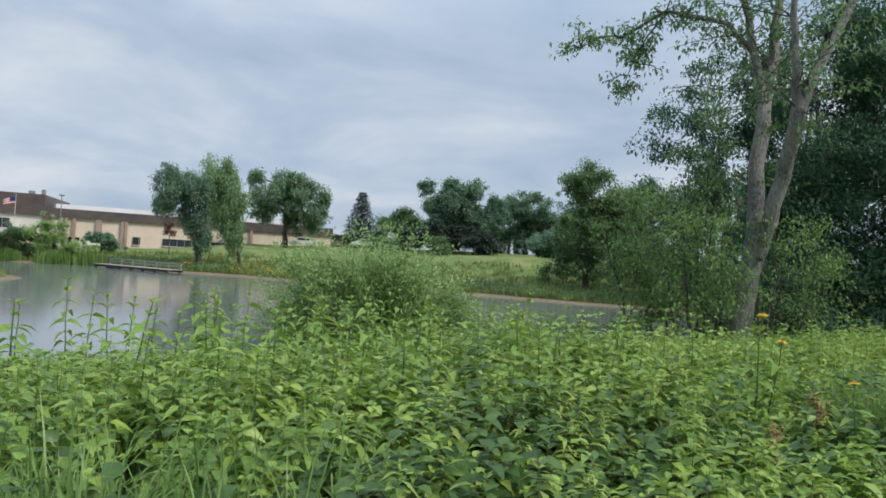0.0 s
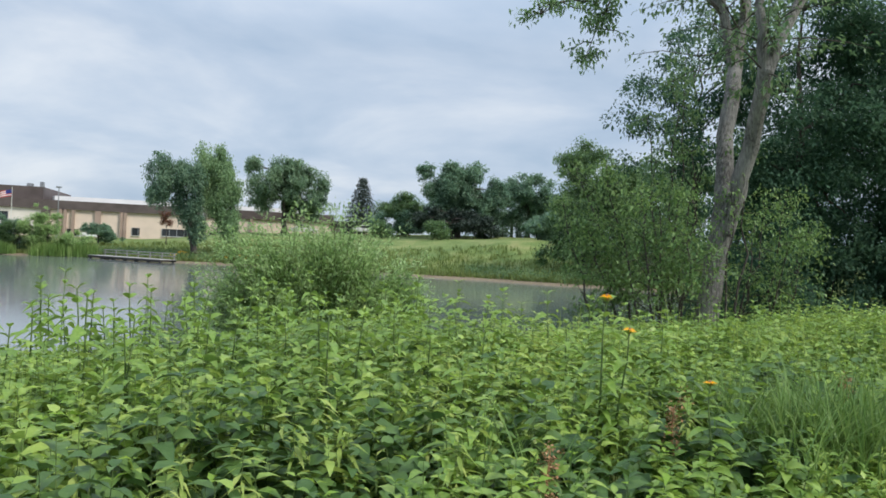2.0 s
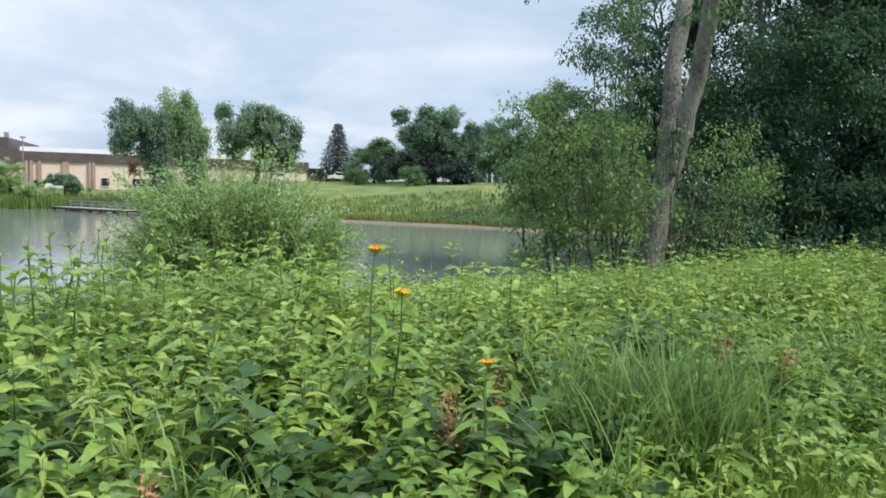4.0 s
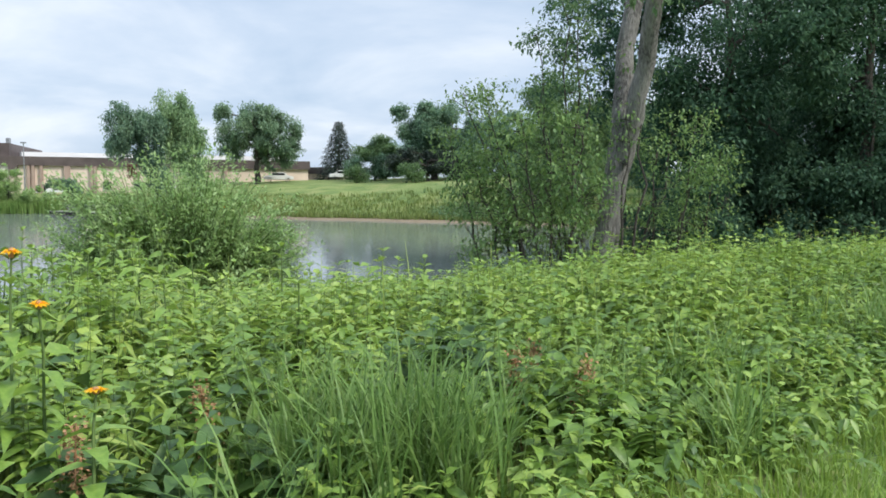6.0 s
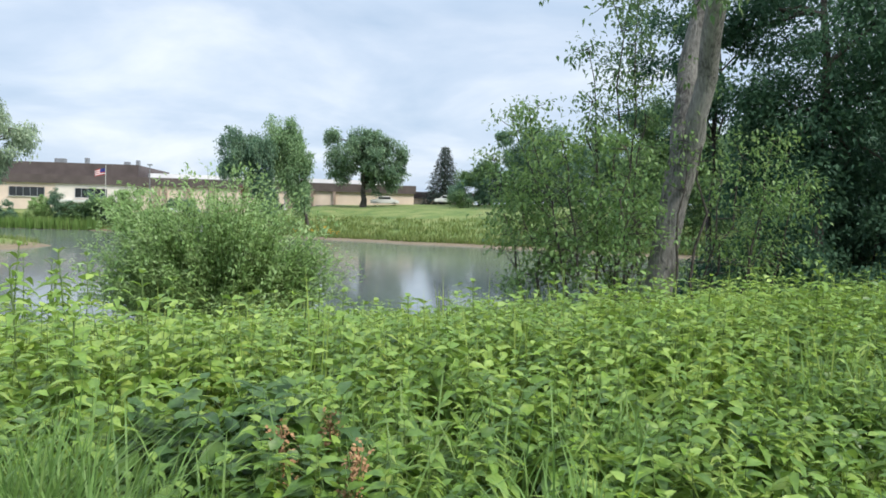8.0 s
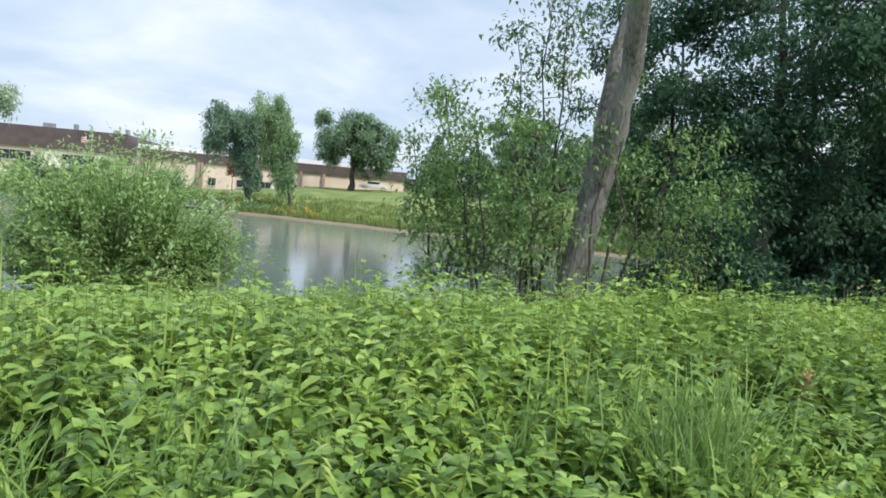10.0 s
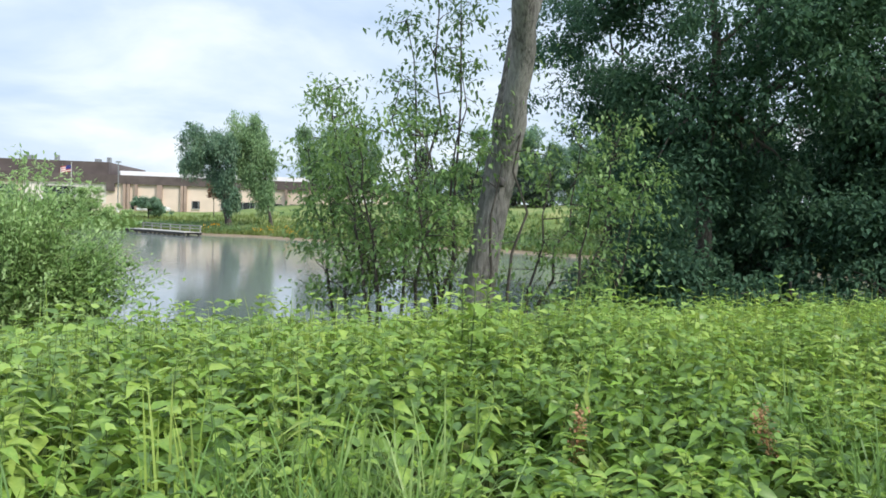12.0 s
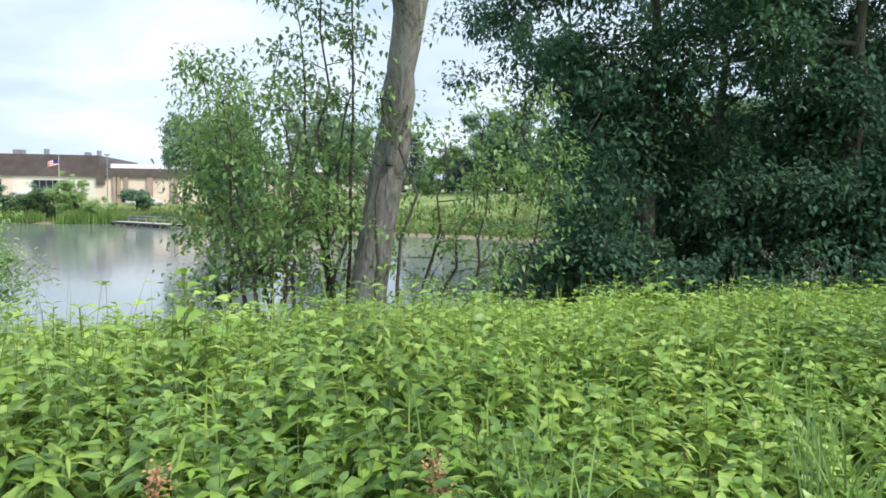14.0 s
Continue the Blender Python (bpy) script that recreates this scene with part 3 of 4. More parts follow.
def tufts(xs, ys, zs, height, mat, name, label, per=10, spread=0.06, width=0.012, lean=0.45, seg=3):
    """Grass: arching tapered blades in tufts."""
    n = len(xs) * per
    k = np.repeat(np.arange(len(xs)), per)
    base = np.stack([xs, ys, zs], 1)[k] + np.concatenate([rng.normal(0, spread, (n, 2)), np.zeros((n, 1))], 1)
    h = np.broadcast_to(height, len(xs))[k] * rng.uniform(0.55, 1.15, n)
    th = rng.random(n) * 6.283
    out = np.stack([np.cos(th), np.sin(th), np.zeros(n)], 1)
    sd_ = np.stack([-np.sin(th), np.cos(th), np.zeros(n)], 1)
    bend = rng.uniform(0.15, 1.0, n) * lean
    rows_ = []
    for i in range(seg):
        u = i / seg
        c = base + np.array([0, 0, 1.0]) * (h * (u - 0.45 * bend * u * u))[:, None] + out * (h * bend * u * u)[:, None]
        w = (width * (1 - 0.5 * u)) * np.ones((n, 1))
        rows_ += [c - sd_ * w, c + sd_ * w]
    rows_.append(base + np.array([0, 0, 1.0]) * (h * (1 - 0.45 * bend))[:, None] + out * (h * bend)[:, None])
    v = np.stack(rows_, 1).reshape(-1, 3)
    m = 2 * seg + 1
    tri = []
    for i in range(seg - 1):
        a = 2 * i
        tri += [(a, a + 1, a + 3), (a, a + 3, a + 2)]
    tri.append((m - 3, m - 2, m - 1))
    f = (np.array(tri)[None] + (np.arange(n) * m)[:, None, None]).reshape(-1, 3)
    return tagged(new(name, mesh_of(name, v, f, mat)), label, "grass", kind="stuff")


def scatter(n, s0, s1, d0, d1):
    s, d = rng.uniform(s0, s1, n), rng.uniform(d0, d1, n)
    x, y = xy_of(s, d)
    return s, d, x, y


# far bank: tall grass and reeds above the mud
n = 5200
fx = rng.uniform(-60, 32, n)
fy = far_shore(fx) + 1.7 + rng.random(n) ** 2.2 * 16
tufts(fx, fy, ground_z(fx, fy), rng.uniform(0.3, 0.75, n), M_BANK, "tall_grass", "tall yellow-green grass on the far bank", per=6, spread=0.3, width=0.045, seg=2)
n = 900
fx = np.concatenate([rng.uniform(-37.5, -32, 450), rng.uniform(-60, -40, 450)])
fy = far_shore(fx) + rng.uniform(-0.3, 1.6, n)
tufts(fx, fy, ground_z(fx, fy), rng.uniform(1.0, 1.7, n), M_GRASS, "reeds", "upright green reeds at the far waterline", per=8, spread=0.25, width=0.04, seg=2, lean=0.2)
n = 700
fx = np.concatenate([rng.uniform(-34, -16, 350), rng.uniform(9, 26, 350)])
fy = far_shore(fx) + rng.uniform(1.5, 6, n)
bs = np.repeat(np.stack([fx, fy, ground_z(fx, fy) + 0.35], 1), 10, 0) + rng.normal(0, [0.4, 0.4, 0.2], (n * 10, 3))
tagged(new("shrubbery", mesh_of("shrubbery", *leaves(bs, rng.normal(0, 1, (n * 10, 3)), np.full(n * 10, 0.24), np.full(n * 10, 0.13), 0.1, 0), M_FARL)), "low leafy green growth on the far bank", "plants", kind="stuff")
n = 30
fx = np.concatenate([rng.uniform(-23.5, -20.5, 10), rng.uniform(-16.5, -10, 20)])
fy = far_shore(fx) + rng.uniform(0.8, 4.5, n)
bs = np.repeat(np.stack([fx, fy, ground_z(fx, fy) + 0.6], 1), 6, 0) + rng.normal(0, 0.12, (n * 6, 3))
tagged(new("shore_flowers", mesh_of("shore_flowers", *leaves(bs, rng.normal(0, 1, (n * 6, 3)), np.full(n * 6, 0.14), np.full(n * 6, 0.1), 0, 0), M_PETAL)), "small yellow flowers along the far shore", "flowers", kind="stuff")


fx, fy = rng.uniform(-60, -20.5, 1600), rng.uniform(34, 58, 1600)
ok = ground_z(fx, fy) > WATER_Z + 0.12
tufts(fx[ok], fy[ok], ground_z(fx[ok], fy[ok]), rng.uniform(0.2, 0.6, int(ok.sum())), M_BANK, "tall_grass", "rough grass on the low bank at the side", per=8, spread=0.3, width=0.03, seg=2)


# ---- building across the pond ----
def building():
    b = thing("building", "long low tan brick building with a dark brown parapet", "building", (-54, 114.5, 0.6), turn=12.4)
    top, fas = 6.25, 4.95
    part("wall", boxed("wall", M_BRICK, (-45, 0, -0.5, 47.2, 30, fas)), b, "tan brick wall")
    part("parapet", boxed("parapet", M_FASCIA, (-45.3, -0.35, fas, 47.5, 30.3, top)), b, "dark brown metal parapet")
    part("roof", boxed("roof", M_ROOF, (5.5, 3.0, top, 43, 28, top + 0.8)), b, "white membrane roof")
    part("upper_roof", boxed("upper_roof", M_FASCIA, (-45, 1.5, top, 4.2, 24, top + 1.95)), b, "dark brown upper roof storey")
    part("side_wing", boxed("side_wing", M_BRICK, (47.2, 5, -0.5, 58, 28, 4.4)), b, "lower brick end wing")
    part("wing_parapet", boxed("wing_parapet", M_FASCIA, (47.5, 4.7, 4.4, 58.3, 28.3, 5.5)), b, "dark brown wing parapet")
    for u, w, h in ((3.2, 0.5, 0.9), (5.0, 0.9, -1.2), (1.4, 0.8, 0.6), (-9, 1.6, 0.8), (-4.5, 0.5, 1.0)):
        part("roof_vent", boxed("roof_vent", M_METAL, (u, 4, top, u + w, 5, top + 1.95 + h), bevel=0.05), b)
    for u in (7.0, 7.6, 8.7, 11.9, 12.3, 15.4, 15.9, 27.5, 31.0, 34.5):
        part("pilaster", boxed("pilaster", M_SHAFT, (u - 0.2, -0.4, -0.5, u + 0.2, 0.0, fas - 0.02)), b)
    for u0, u1, z0, z1 in ((-4.6, 0.0, 2.9, 4.3), (-5.5, 0.6, 0.7, 1.9), (7.9, 9.5, 1.1, 2.1), (16.9, 18.0, 1.55, 2.7), (21.2, 26.6, 1.65, 2.75), (28.2, 30.4, 1.7, 2.7), (31.6, 33.9, 1.7, 2.7), (35.8, 40.3, 1.75, 2.65), (42, 45, 1.8, 2.7), (-22, -17, 2.9, 4.3), (-30, -25, 2.9, 4.3), (-14, -9, 2.9, 4.3), (-22, -17, 0.6, 1.8), (-30, -25, 0.6, 1.8)):
        w = part("window", boxed("window", M_GLASS, (u0, -0.04, z0, u1, 0.1, z1)), b, "dark ribbon window")
        for m in np.arange(u0, u1 + 0.01, max(0.9, (u1 - u0) / 5)):
            part("mullion", boxed("mullion", M_METAL, (m - 0.04, -0.09, z0, m + 0.04, -0.04, z1)), w)
        part("sill", boxed("sill", M_PALE, (u0 - 0.1, -0.18, z0 - 0.1, u1 + 0.1, -0.002, z0)), w)
    part("canopy", boxed("canopy", M_PALE, (-6.5, -2.6, 2.1, 1.6, 0, 2.5), bevel=0.04), b, "pale concrete entrance canopy")
    for u in (-6, -3.5, -1.2, 1.2):
        part("canopy_post", boxed("canopy_post", M_PALE, (u - 0.12, -2.4, -0.5, u + 0.12, -2.15, 2.1)), b)
    part("front_panel", boxed("front_panel", M_CREAM, (-7.5, -0.02, 1.9, 4.3, 0.0, fas - 0.02)), b, "cream stucco wall panel")
    part("wall_panel", boxed("wall_panel", M_FASCIA, (4.4, -0.36, 3.8, 5.6, -0.004, 4.95)), b, "dark brown panel under the parapet")


building()


def cylinder(x, y, z0, z1, r0, r1, sides=10):
    return tube([(x, y, z0), (x, y, (z0 + z1) / 2), (x, y, z1)], [r0, (r0 + r1) / 2, r1], sides)


def street_lamp(x, y, h):
    t = thing("street_lamp", "grey metal parking lot lamp on a tall pole", "lamp", (x, y, float(ground_z(x, y))))
    part("pole", mesh_of("pole", *cylinder(0, 0, 0, h, 0.09, 0.06), M_METAL), t)
    part("base", mesh_of("base", *cylinder(0, 0, 0, 0.7, 0.25, 0.22), M_PALE), t)
    part("head", boxed("head", M_METAL, (-0.35, -0.2, h - 0.05, 0.35, 0.2, h + 0.15), bevel=0.04), t)


street_lamp(-45.1, 110.0, 7.2)
street_lamp(-25.5, 112.0, 5.4)


def flagpole(x, y, h):
    t = thing("flagpole", "thin pale flagpole with a small striped flag", "flagpole", (x, y, float(ground_z(x, y))))
    part("pole", mesh_of("pole", *cylinder(0, 0, 0, h, 0.06, 0.035), M_PALE), t)
    part("ball", mesh_of("ball", *tube([(0, 0, h), (0, 0, h + 0.08), (0, 0, h + 0.16)], [0.03, 0.09, 0.02], 8), M_METAL), t)
    u, w = np.meshgrid(np.linspace(0, 1, 9), np.linspace(0, 1, 8))
    v = np.stack([-0.05 - 1.5 * u, 0.18 * np.sin(u * 6) * u, h - 0.25 - 0.9 * w - 0.35 * u ** 1.5], -1).reshape(-1, 3)
    i = (np.arange(7)[:, None] * 9 + np.arange(8)[None]).ravel()
    f = np.stack([i, i + 1, i + 10, i + 9], 1)
    slot = np.where((i // 9 < 4) & (i % 9 < 4), 2, (i // 9) % 2)
    part("flag", mesh_of("flag", v, f, [M_RED, M_WHITE, M_BLUE], slot), t, "red and white striped flag with blue corner")


flagpole(-48.6, 104, 6.9)


def dock():
    t = thing("dock", "weathered grey wooden fishing dock low over the water", "dock", (-31.2, 87.0, WATER_Z), turn=-38)
    for i in range(43):
        part("plank", boxed("plank", M_WOOD, (i * 0.3, -1.0, 0.32, i * 0.3 + 0.285, 1.0, 0.37)), t)
    part("beam", boxed("beam", M_DARKWOOD, (0, -0.98, 0.1, 12.9, -0.86, 0.315)), t, "dark edge beam")
    part("beam", boxed("beam", M_DARKWOOD, (0, 0.86, 0.1, 12.9, 0.98, 0.315)), t, "dark edge beam")
    for i in range(7):
        u = 0.3 + i * 2.05
        part("pile", mesh_of("pile", *cylinder(u, -0.8, -0.8, 0.31, 0.12, 0.12), M_DARKWOOD), t)
        part("pile", mesh_of("pile", *cylinder(u, 0.8, -0.8, 0.31, 0.12, 0.12), M_DARKWOOD), t)
        part("post", boxed("post", M_WOOD, (u - 0.05, 0.9, 0.37, u + 0.05, 1.0, 1.02)), t)
    for z in (0.65, 0.95):
        part("rail", boxed("rail", M_WOOD, (0, 0.91, z, 12.9, 0.97, z + 0.09)), t)


dock()


def car(x, y, turn, label):
    t = thing("car", label, "car", (x, y, float(ground_z(x, y)) + 0.02), "cars parked by the building", turn=turn)
    prof = [(-2.2, 0.35), (-2.2, 0.75), (-1.95, 0.9), (-1.3, 0.95), (-0.75, 1.42), (0.75, 1.45), (1.4, 0.98), (2.1, 0.85), (2.25, 0.6), (2.2, 0.35)]
    bm = bmesh.new()
    l = [bm.verts.new((a, -0.85, c)) for a, c in prof]
    r = [bm.verts.new((a, 0.85, c)) for a, c in prof]
    bm.faces.new(l); bm.faces.new(r[::-1])
    for i in range(len(prof)):
        j = (i + 1) % len(prof)
        bm.faces.new((l[i], r[i], r[j], l[j]))
    bmesh.ops.recalc_face_normals(bm, faces=bm.faces)
    bmesh.ops.bevel(bm, geom=bm.edges[:], offset=0.07, segments=2, affect="EDGES")
    me = bpy.data.meshes.new("body"); bm.to_mesh(me); bm.free(); me.materials.append(M_CAR)
    part("body", me, t)
    part("side_window", boxed("side_window", M_GLASS, (-0.95, -0.862, 0.98, 0.85, -0.845, 1.32)), t)
    part("side_window", boxed("side_window", M_GLASS, (-0.95, 0.845, 0.98, 0.85, 0.862, 1.32)), t)
    part("headlight", boxed("headlight", M_PALE, (2.2, -0.75, 0.6, 2.27, -0.45, 0.75)), t)
    part("headlight", boxed("headlight", M_PALE, (2.2, 0.45, 0.6, 2.27, 0.75, 0.75)), t)
    for wx in (-1.35, 1.4):
        for wy in (-0.8, 0.8):
            th = np.linspace(0, 2 * np.pi, 16, endpoint=False)
            v, f = tube([(wx, wy - 0.11, 0.32), (wx, wy, 0.32), (wx, wy + 0.11, 0.32)], [0.3, 0.32, 0.3], 16)
            wheel = part("wheel", mesh_of("wheel", v, f, M_TYRE, smooth=True), t)
            part("rim", mesh_of("rim", *tube([(wx, wy - 0.12, 0.32), (wx, wy, 0.32), (wx, wy + 0.12, 0.32)], [0.18, 0.19, 0.18], 12), M_METAL), wheel)


car(-11.8, 119.0, 12, "white saloon car parked beside the building")
car(-2.4, 124, 12, "white car parked at the end of the building")
car(-40.5, 111.5, 14, "white car parked under the brick wall")

# ---- the big twin-stemmed tree by the near shore ----
def big_tree():
    t = thing("big_tree", "tall grey-barked tree with two leaning stems at the shore", "tree", (0, 0, 0))
    trunk = [(9.48, 17.85, -0.75), (9.54, 17.87, -0.1), (9.62, 17.9, 0.7), (9.77, 17.93, 1.75), (9.9, 17.96, 2.6), (10.02, 18.0, 3.2), (10.1, 18.02, 3.8)]
    part("trunk", mesh_of("trunk", *tube(trunk, [0.5, 0.36, 0.3, 0.28, 0.28, 0.28, 0.16], 18, 0.03), M_BARK, smooth=True), t)

    def stem(name, pts, r0, r1, sides=12):
        p = np.asarray(pts, float)
        u = np.linspace(0, len(p) - 1, len(p) * 3 - 2)
        q = np.stack([np.interp(u, np.arange(len(p)), p[:, k]) for k in range(3)], 1)
        q[1:-1] += rng.normal(0, 0.02, (len(q) - 2, 3))
        return part(name, mesh_of(name, *tube(q, np.linspace(r0, r1, len(q)), sides, 0.025), M_BARK, smooth=True), t), q
    _, a = stem("stem", [(9.9, 17.97, 2.7), (10.0, 18.1, 3.9), (10.39, 18.8, 6.24), (10.81, 19.4, 7.56)], 0.24, 0.2)
    _, a1 = stem("limb", [(10.76, 19.35, 7.4), (10.47, 19.6, 9.1), (10.08, 19.6, 10.6), (9.5, 19.6, 13.5)], 0.16, 0.07)
    _, a2 = stem("limb", [(10.76, 19.35, 7.4), (11.17, 19.8, 9.05), (11.36, 20.0, 10.9), (11.7, 20.3, 14.5)], 0.2, 0.08)
    _, b = stem("stem", [(9.95, 17.93, 2.6), (10.17, 17.65, 3.8), (10.3, 17.25, 5.0), (10.22, 16.5, 6.76)], 0.23, 0.19)
    _, b1 = stem("limb", [(10.22, 16.5, 6.65), (9.94, 16.4, 8.2), (9.86, 16.4, 9.5), (9.63, 16.5, 12.5)], 0.14, 0.05)
    _, b2 = stem("limb", [(10.22, 16.5, 6.65), (10.6, 16.6, 7.55), (11.99, 17.13, 10.0), (13.1, 17.7, 12.2)], 0.18, 0.06)
    _, c = stem("limb", [(10.5, 19.55, 8.9), (9.81, 20.0, 10.0), (8.2, 21.0, 10.55), (7.08, 22.0, 9.95), (6.35, 22.0, 9.9), (5.75, 22.0, 9.45)], 0.09, 0.012, 8)
    _, c2 = stem("limb", [(8.2, 21.0, 10.55), (7.6, 21.6, 9.5), (7.19, 22.0, 8.2)], 0.04, 0.01, 6)
    src = np.concatenate([a1, a2, b1, b2, c, c2])
    targets, chunks, tw = [], [], []
    for i in range(150):
        k = rng.integers(len(src))
        p = src[k]
        fall = np.clip(rng.normal(0, 1, 3), -1.8, 1.8) * [1.3, 1.2, 0.7] + [0, 0, 0.2]
        tip = p + fall * (1.0 if p[0] > 9.4 else 0.45)
        tw.append(tube(bent(p, tip, 4, 0.05, 0.08), [0.025, 0.018, 0.012, 0.006], 4))
        m = 40
        q = p + (tip - p) * rng.uniform(0.35, 1.1, (m, 1)) + rng.normal(0, 0.13, (m, 3))
        ln = rng.uniform(0.12, 0.2, m)
        chunks.append(leaves(q, (tip - p) * 0.3 + rng.normal(0, 0.6, (m, 3)) + [0, 0, -0.4], ln, ln * 0.5, 0.2, 1))
    part("twigwork", mesh_of("twigwork", *join(tw), M_TWIG, smooth=True), t, "thin dark twigs")
    part("crown", mesh_of("crown", *join(chunks), M_SPRAY), t, "sparse green leaves")
    part("knot", mesh_of("knot", *tube([(9.99, 17.6, 2.72), (9.99, 17.61, 2.79), (9.99, 17.64, 2.86)], [0.06, 0.07, 0.02], 10), M_DARKWOOD, smooth=True), t)


big_tree()


def thicket(label, stems, count, leaf, mat, clump=0.28, per=20, name="sapling"):
    """Saplings: thin stems from the ground, each with leafy clumps along its upper part."""
    for (x, y), (tx, ty), h, dens in stems:
        z = float(ground_z(x, y)) - 0.05
        t = thing(name, label, "sapling", (x, y, z), "saplings round the big tree")
        p = bent((0, 0, 0), ((tx - x) * 0.9, ty - y, h * 0.93), 9, 0, 0.03)
        part("stem", mesh_of("stem", *tube(p, np.linspace(0.04, 0.008, 9), 6), M_TWIG, smooth=True), t)
        cl, tw = [], []
        m = int(count * dens / per)
        u = rng.uniform(0.22, 1.0, m)
        u[:3] = 1.0
        o = np.stack([np.interp(u, np.linspace(0, 1, 9), p[:, k]) for k in range(3)], 1)
        reach = (0.25 + 0.75 * (1 - u))[:, None] * 1.15 + 0.1
        tip = o + unit(rng.normal(0, 1, (m, 3)) * [1, 1, 0.45] + [0, 0, 0.3]) * reach * rng.uniform(0.5, 1.1, (m, 1))
        for i in range(m):
            tw.append(tube(bent(o[i], tip[i], 4, 0.03, 0.06), [0.012, 0.009, 0.006, 0.003], 4))
        k = np.repeat(np.arange(m), per)
        base = tip[k] + rng.normal(0, clump, (len(k), 3)) * [1, 1, 0.7]
        ln = leaf * rng.uniform(0.6, 1.25, len(k))
        me = mesh_of("foliage", *leaves(base, (tip - o)[k] * 0.5 + rng.normal(0, 0.55, (len(k), 3)) + [0, 0, -0.3], ln, ln * 0.55, 0.2, 1), mat)
        part("foliage", me, t)
        part("twigwork", mesh_of("twigwork", *join(tw), M_TWIG, smooth=True), t)


thicket("slender sapling with sparse green leaves beside the big tree",
        [((8.0, 17.55), (6.7, 17.95), 5.2, 0.8), ((8.2, 17.35), (7.4, 17.15), 4.4, 1.1), ((8.4, 17.65), (8.1, 17.95), 5.4, 0.7), ((8.6, 17.25), (8.7, 16.75), 4.2, 1.2),
         ((8.1, 18.15), (6.3, 19.75), 5.4, 0.8), ((8.9, 17.95), (9.2, 18.25), 5.8, 0.5), ((7.5, 18.15), (6.5, 18.75), 3.6, 1.2), ((8.8, 18.95), (8.3, 19.65), 4.9, 1.1),
         ((7.7, 18.95), (7.1, 19.95), 4.6, 1.1), ((9.4, 19.15), (9.5, 19.95), 4.6, 1.0), ((7.1, 18.55), (6.0, 19.35), 4.3, 1.0)], 1150, 0.115, M_SAPL, clump=0.19, per=36)
thicket("leafy sapling close against the grey trunk",
        [((10.4, 17.95), (10.9, 17.95), 3.6, 1.0), ((10.7, 18.35), (11.5, 18.55), 4.2, 1.1), ((11.1, 17.95), (11.7, 17.55), 3.3, 1.1), ((11.5, 18.75), (12.3, 18.95), 4.6, 1.2), ((11.9, 18.35), (12.7, 18.55), 3.4, 1.1), ((9.75, 17.25), (9.9, 17.35), 4.4, 0.35), ((10.3, 17.4), (10.25, 17.5), 5.6, 0.35)], 620, 0.11, M_SAPL, clump=0.19, per=36)
thicket("tall airy sapling rising beside the grey trunk",
        [((9.0, 18.3), (8.5, 18.4), 7.8, 1.0), ((8.9, 18.6), (8.0, 18.7), 6.8, 0.8), ((9.1, 18.8), (9.2, 19.0), 8.4, 0.9)], 820, 0.125, M_SPRAY, clump=0.19, per=36)

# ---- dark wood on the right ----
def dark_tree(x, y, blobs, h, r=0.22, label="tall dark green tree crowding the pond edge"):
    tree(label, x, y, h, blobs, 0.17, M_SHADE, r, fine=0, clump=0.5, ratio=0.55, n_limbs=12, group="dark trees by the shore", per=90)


dark_tree(15.0, 23.6, [(-0.6, 0, 2.6, 2.4, 2.2, 2.6, 15795), (0.2, 0, 6.5, 2.8, 2.8, 3, 15500), (1.4, 0.5, 11, 2.7, 2.8, 3.4, 9500), (-2.3, 0, 7.4, 1.3, 1.3, 1.5, 3200), (-1.6, 0.2, 10, 1.6, 1.6, 1.8, 3200)], 14)
dark_tree(19.3, 23.2, [(0, 0, 2.6, 2.8, 2.2, 2.8, 19305), (0, 0, 7, 3.4, 2.8, 3.4, 19000), (0, 0, 11.4, 3.8, 3, 3.6, 18000)], 15)
dark_tree(24.0, 24.6, [(0, 0, 2.6, 3.2, 2.4, 2.8, 17550), (0, 0, 7.2, 3.8, 3, 3.6, 17953), (0, 0, 11.6, 4.2, 3, 3.8, 20000), (-2.2, 0.4, 10.2, 2.2, 2.2, 2.6, 8000)], 15)
dark_tree(29.5, 26.5, [(0, 0, 3, 3.6, 2.6, 3.2, 14040), (0, 0, 8.5, 4.2, 3.2, 4.6, 20000), (-1.5, 0, 12, 3.6, 3, 3, 12000)], 14)
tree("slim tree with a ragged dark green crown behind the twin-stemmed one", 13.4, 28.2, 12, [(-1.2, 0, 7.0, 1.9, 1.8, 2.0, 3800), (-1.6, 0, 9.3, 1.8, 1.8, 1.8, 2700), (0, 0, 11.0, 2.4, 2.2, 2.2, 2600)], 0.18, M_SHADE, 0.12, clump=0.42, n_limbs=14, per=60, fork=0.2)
dark_tree(18.0, 29.0, [(0, 0, 3.4, 3.4, 2.4, 3.2, 12285), (0, 0, 9.5, 4, 3, 4.2, 13056), (0.3, 0, 7, 4, 2.5, 3.2, 5000)], 14)
dark_tree(25.0, 31.0, [(0, 0, 4, 4.4, 2.6, 4, 12285), (0, 0, 10.5, 4.8, 3, 4.4, 17000), (-0.5, 0, 7.5, 4.6, 2.6, 3.8, 3000)], 14)
dark_tree(35.0, 27.0, [(0, 0, 4, 4.4, 3, 4, 14040), (0, 0, 10.5, 4.6, 3, 4.2, 11424)], 14)

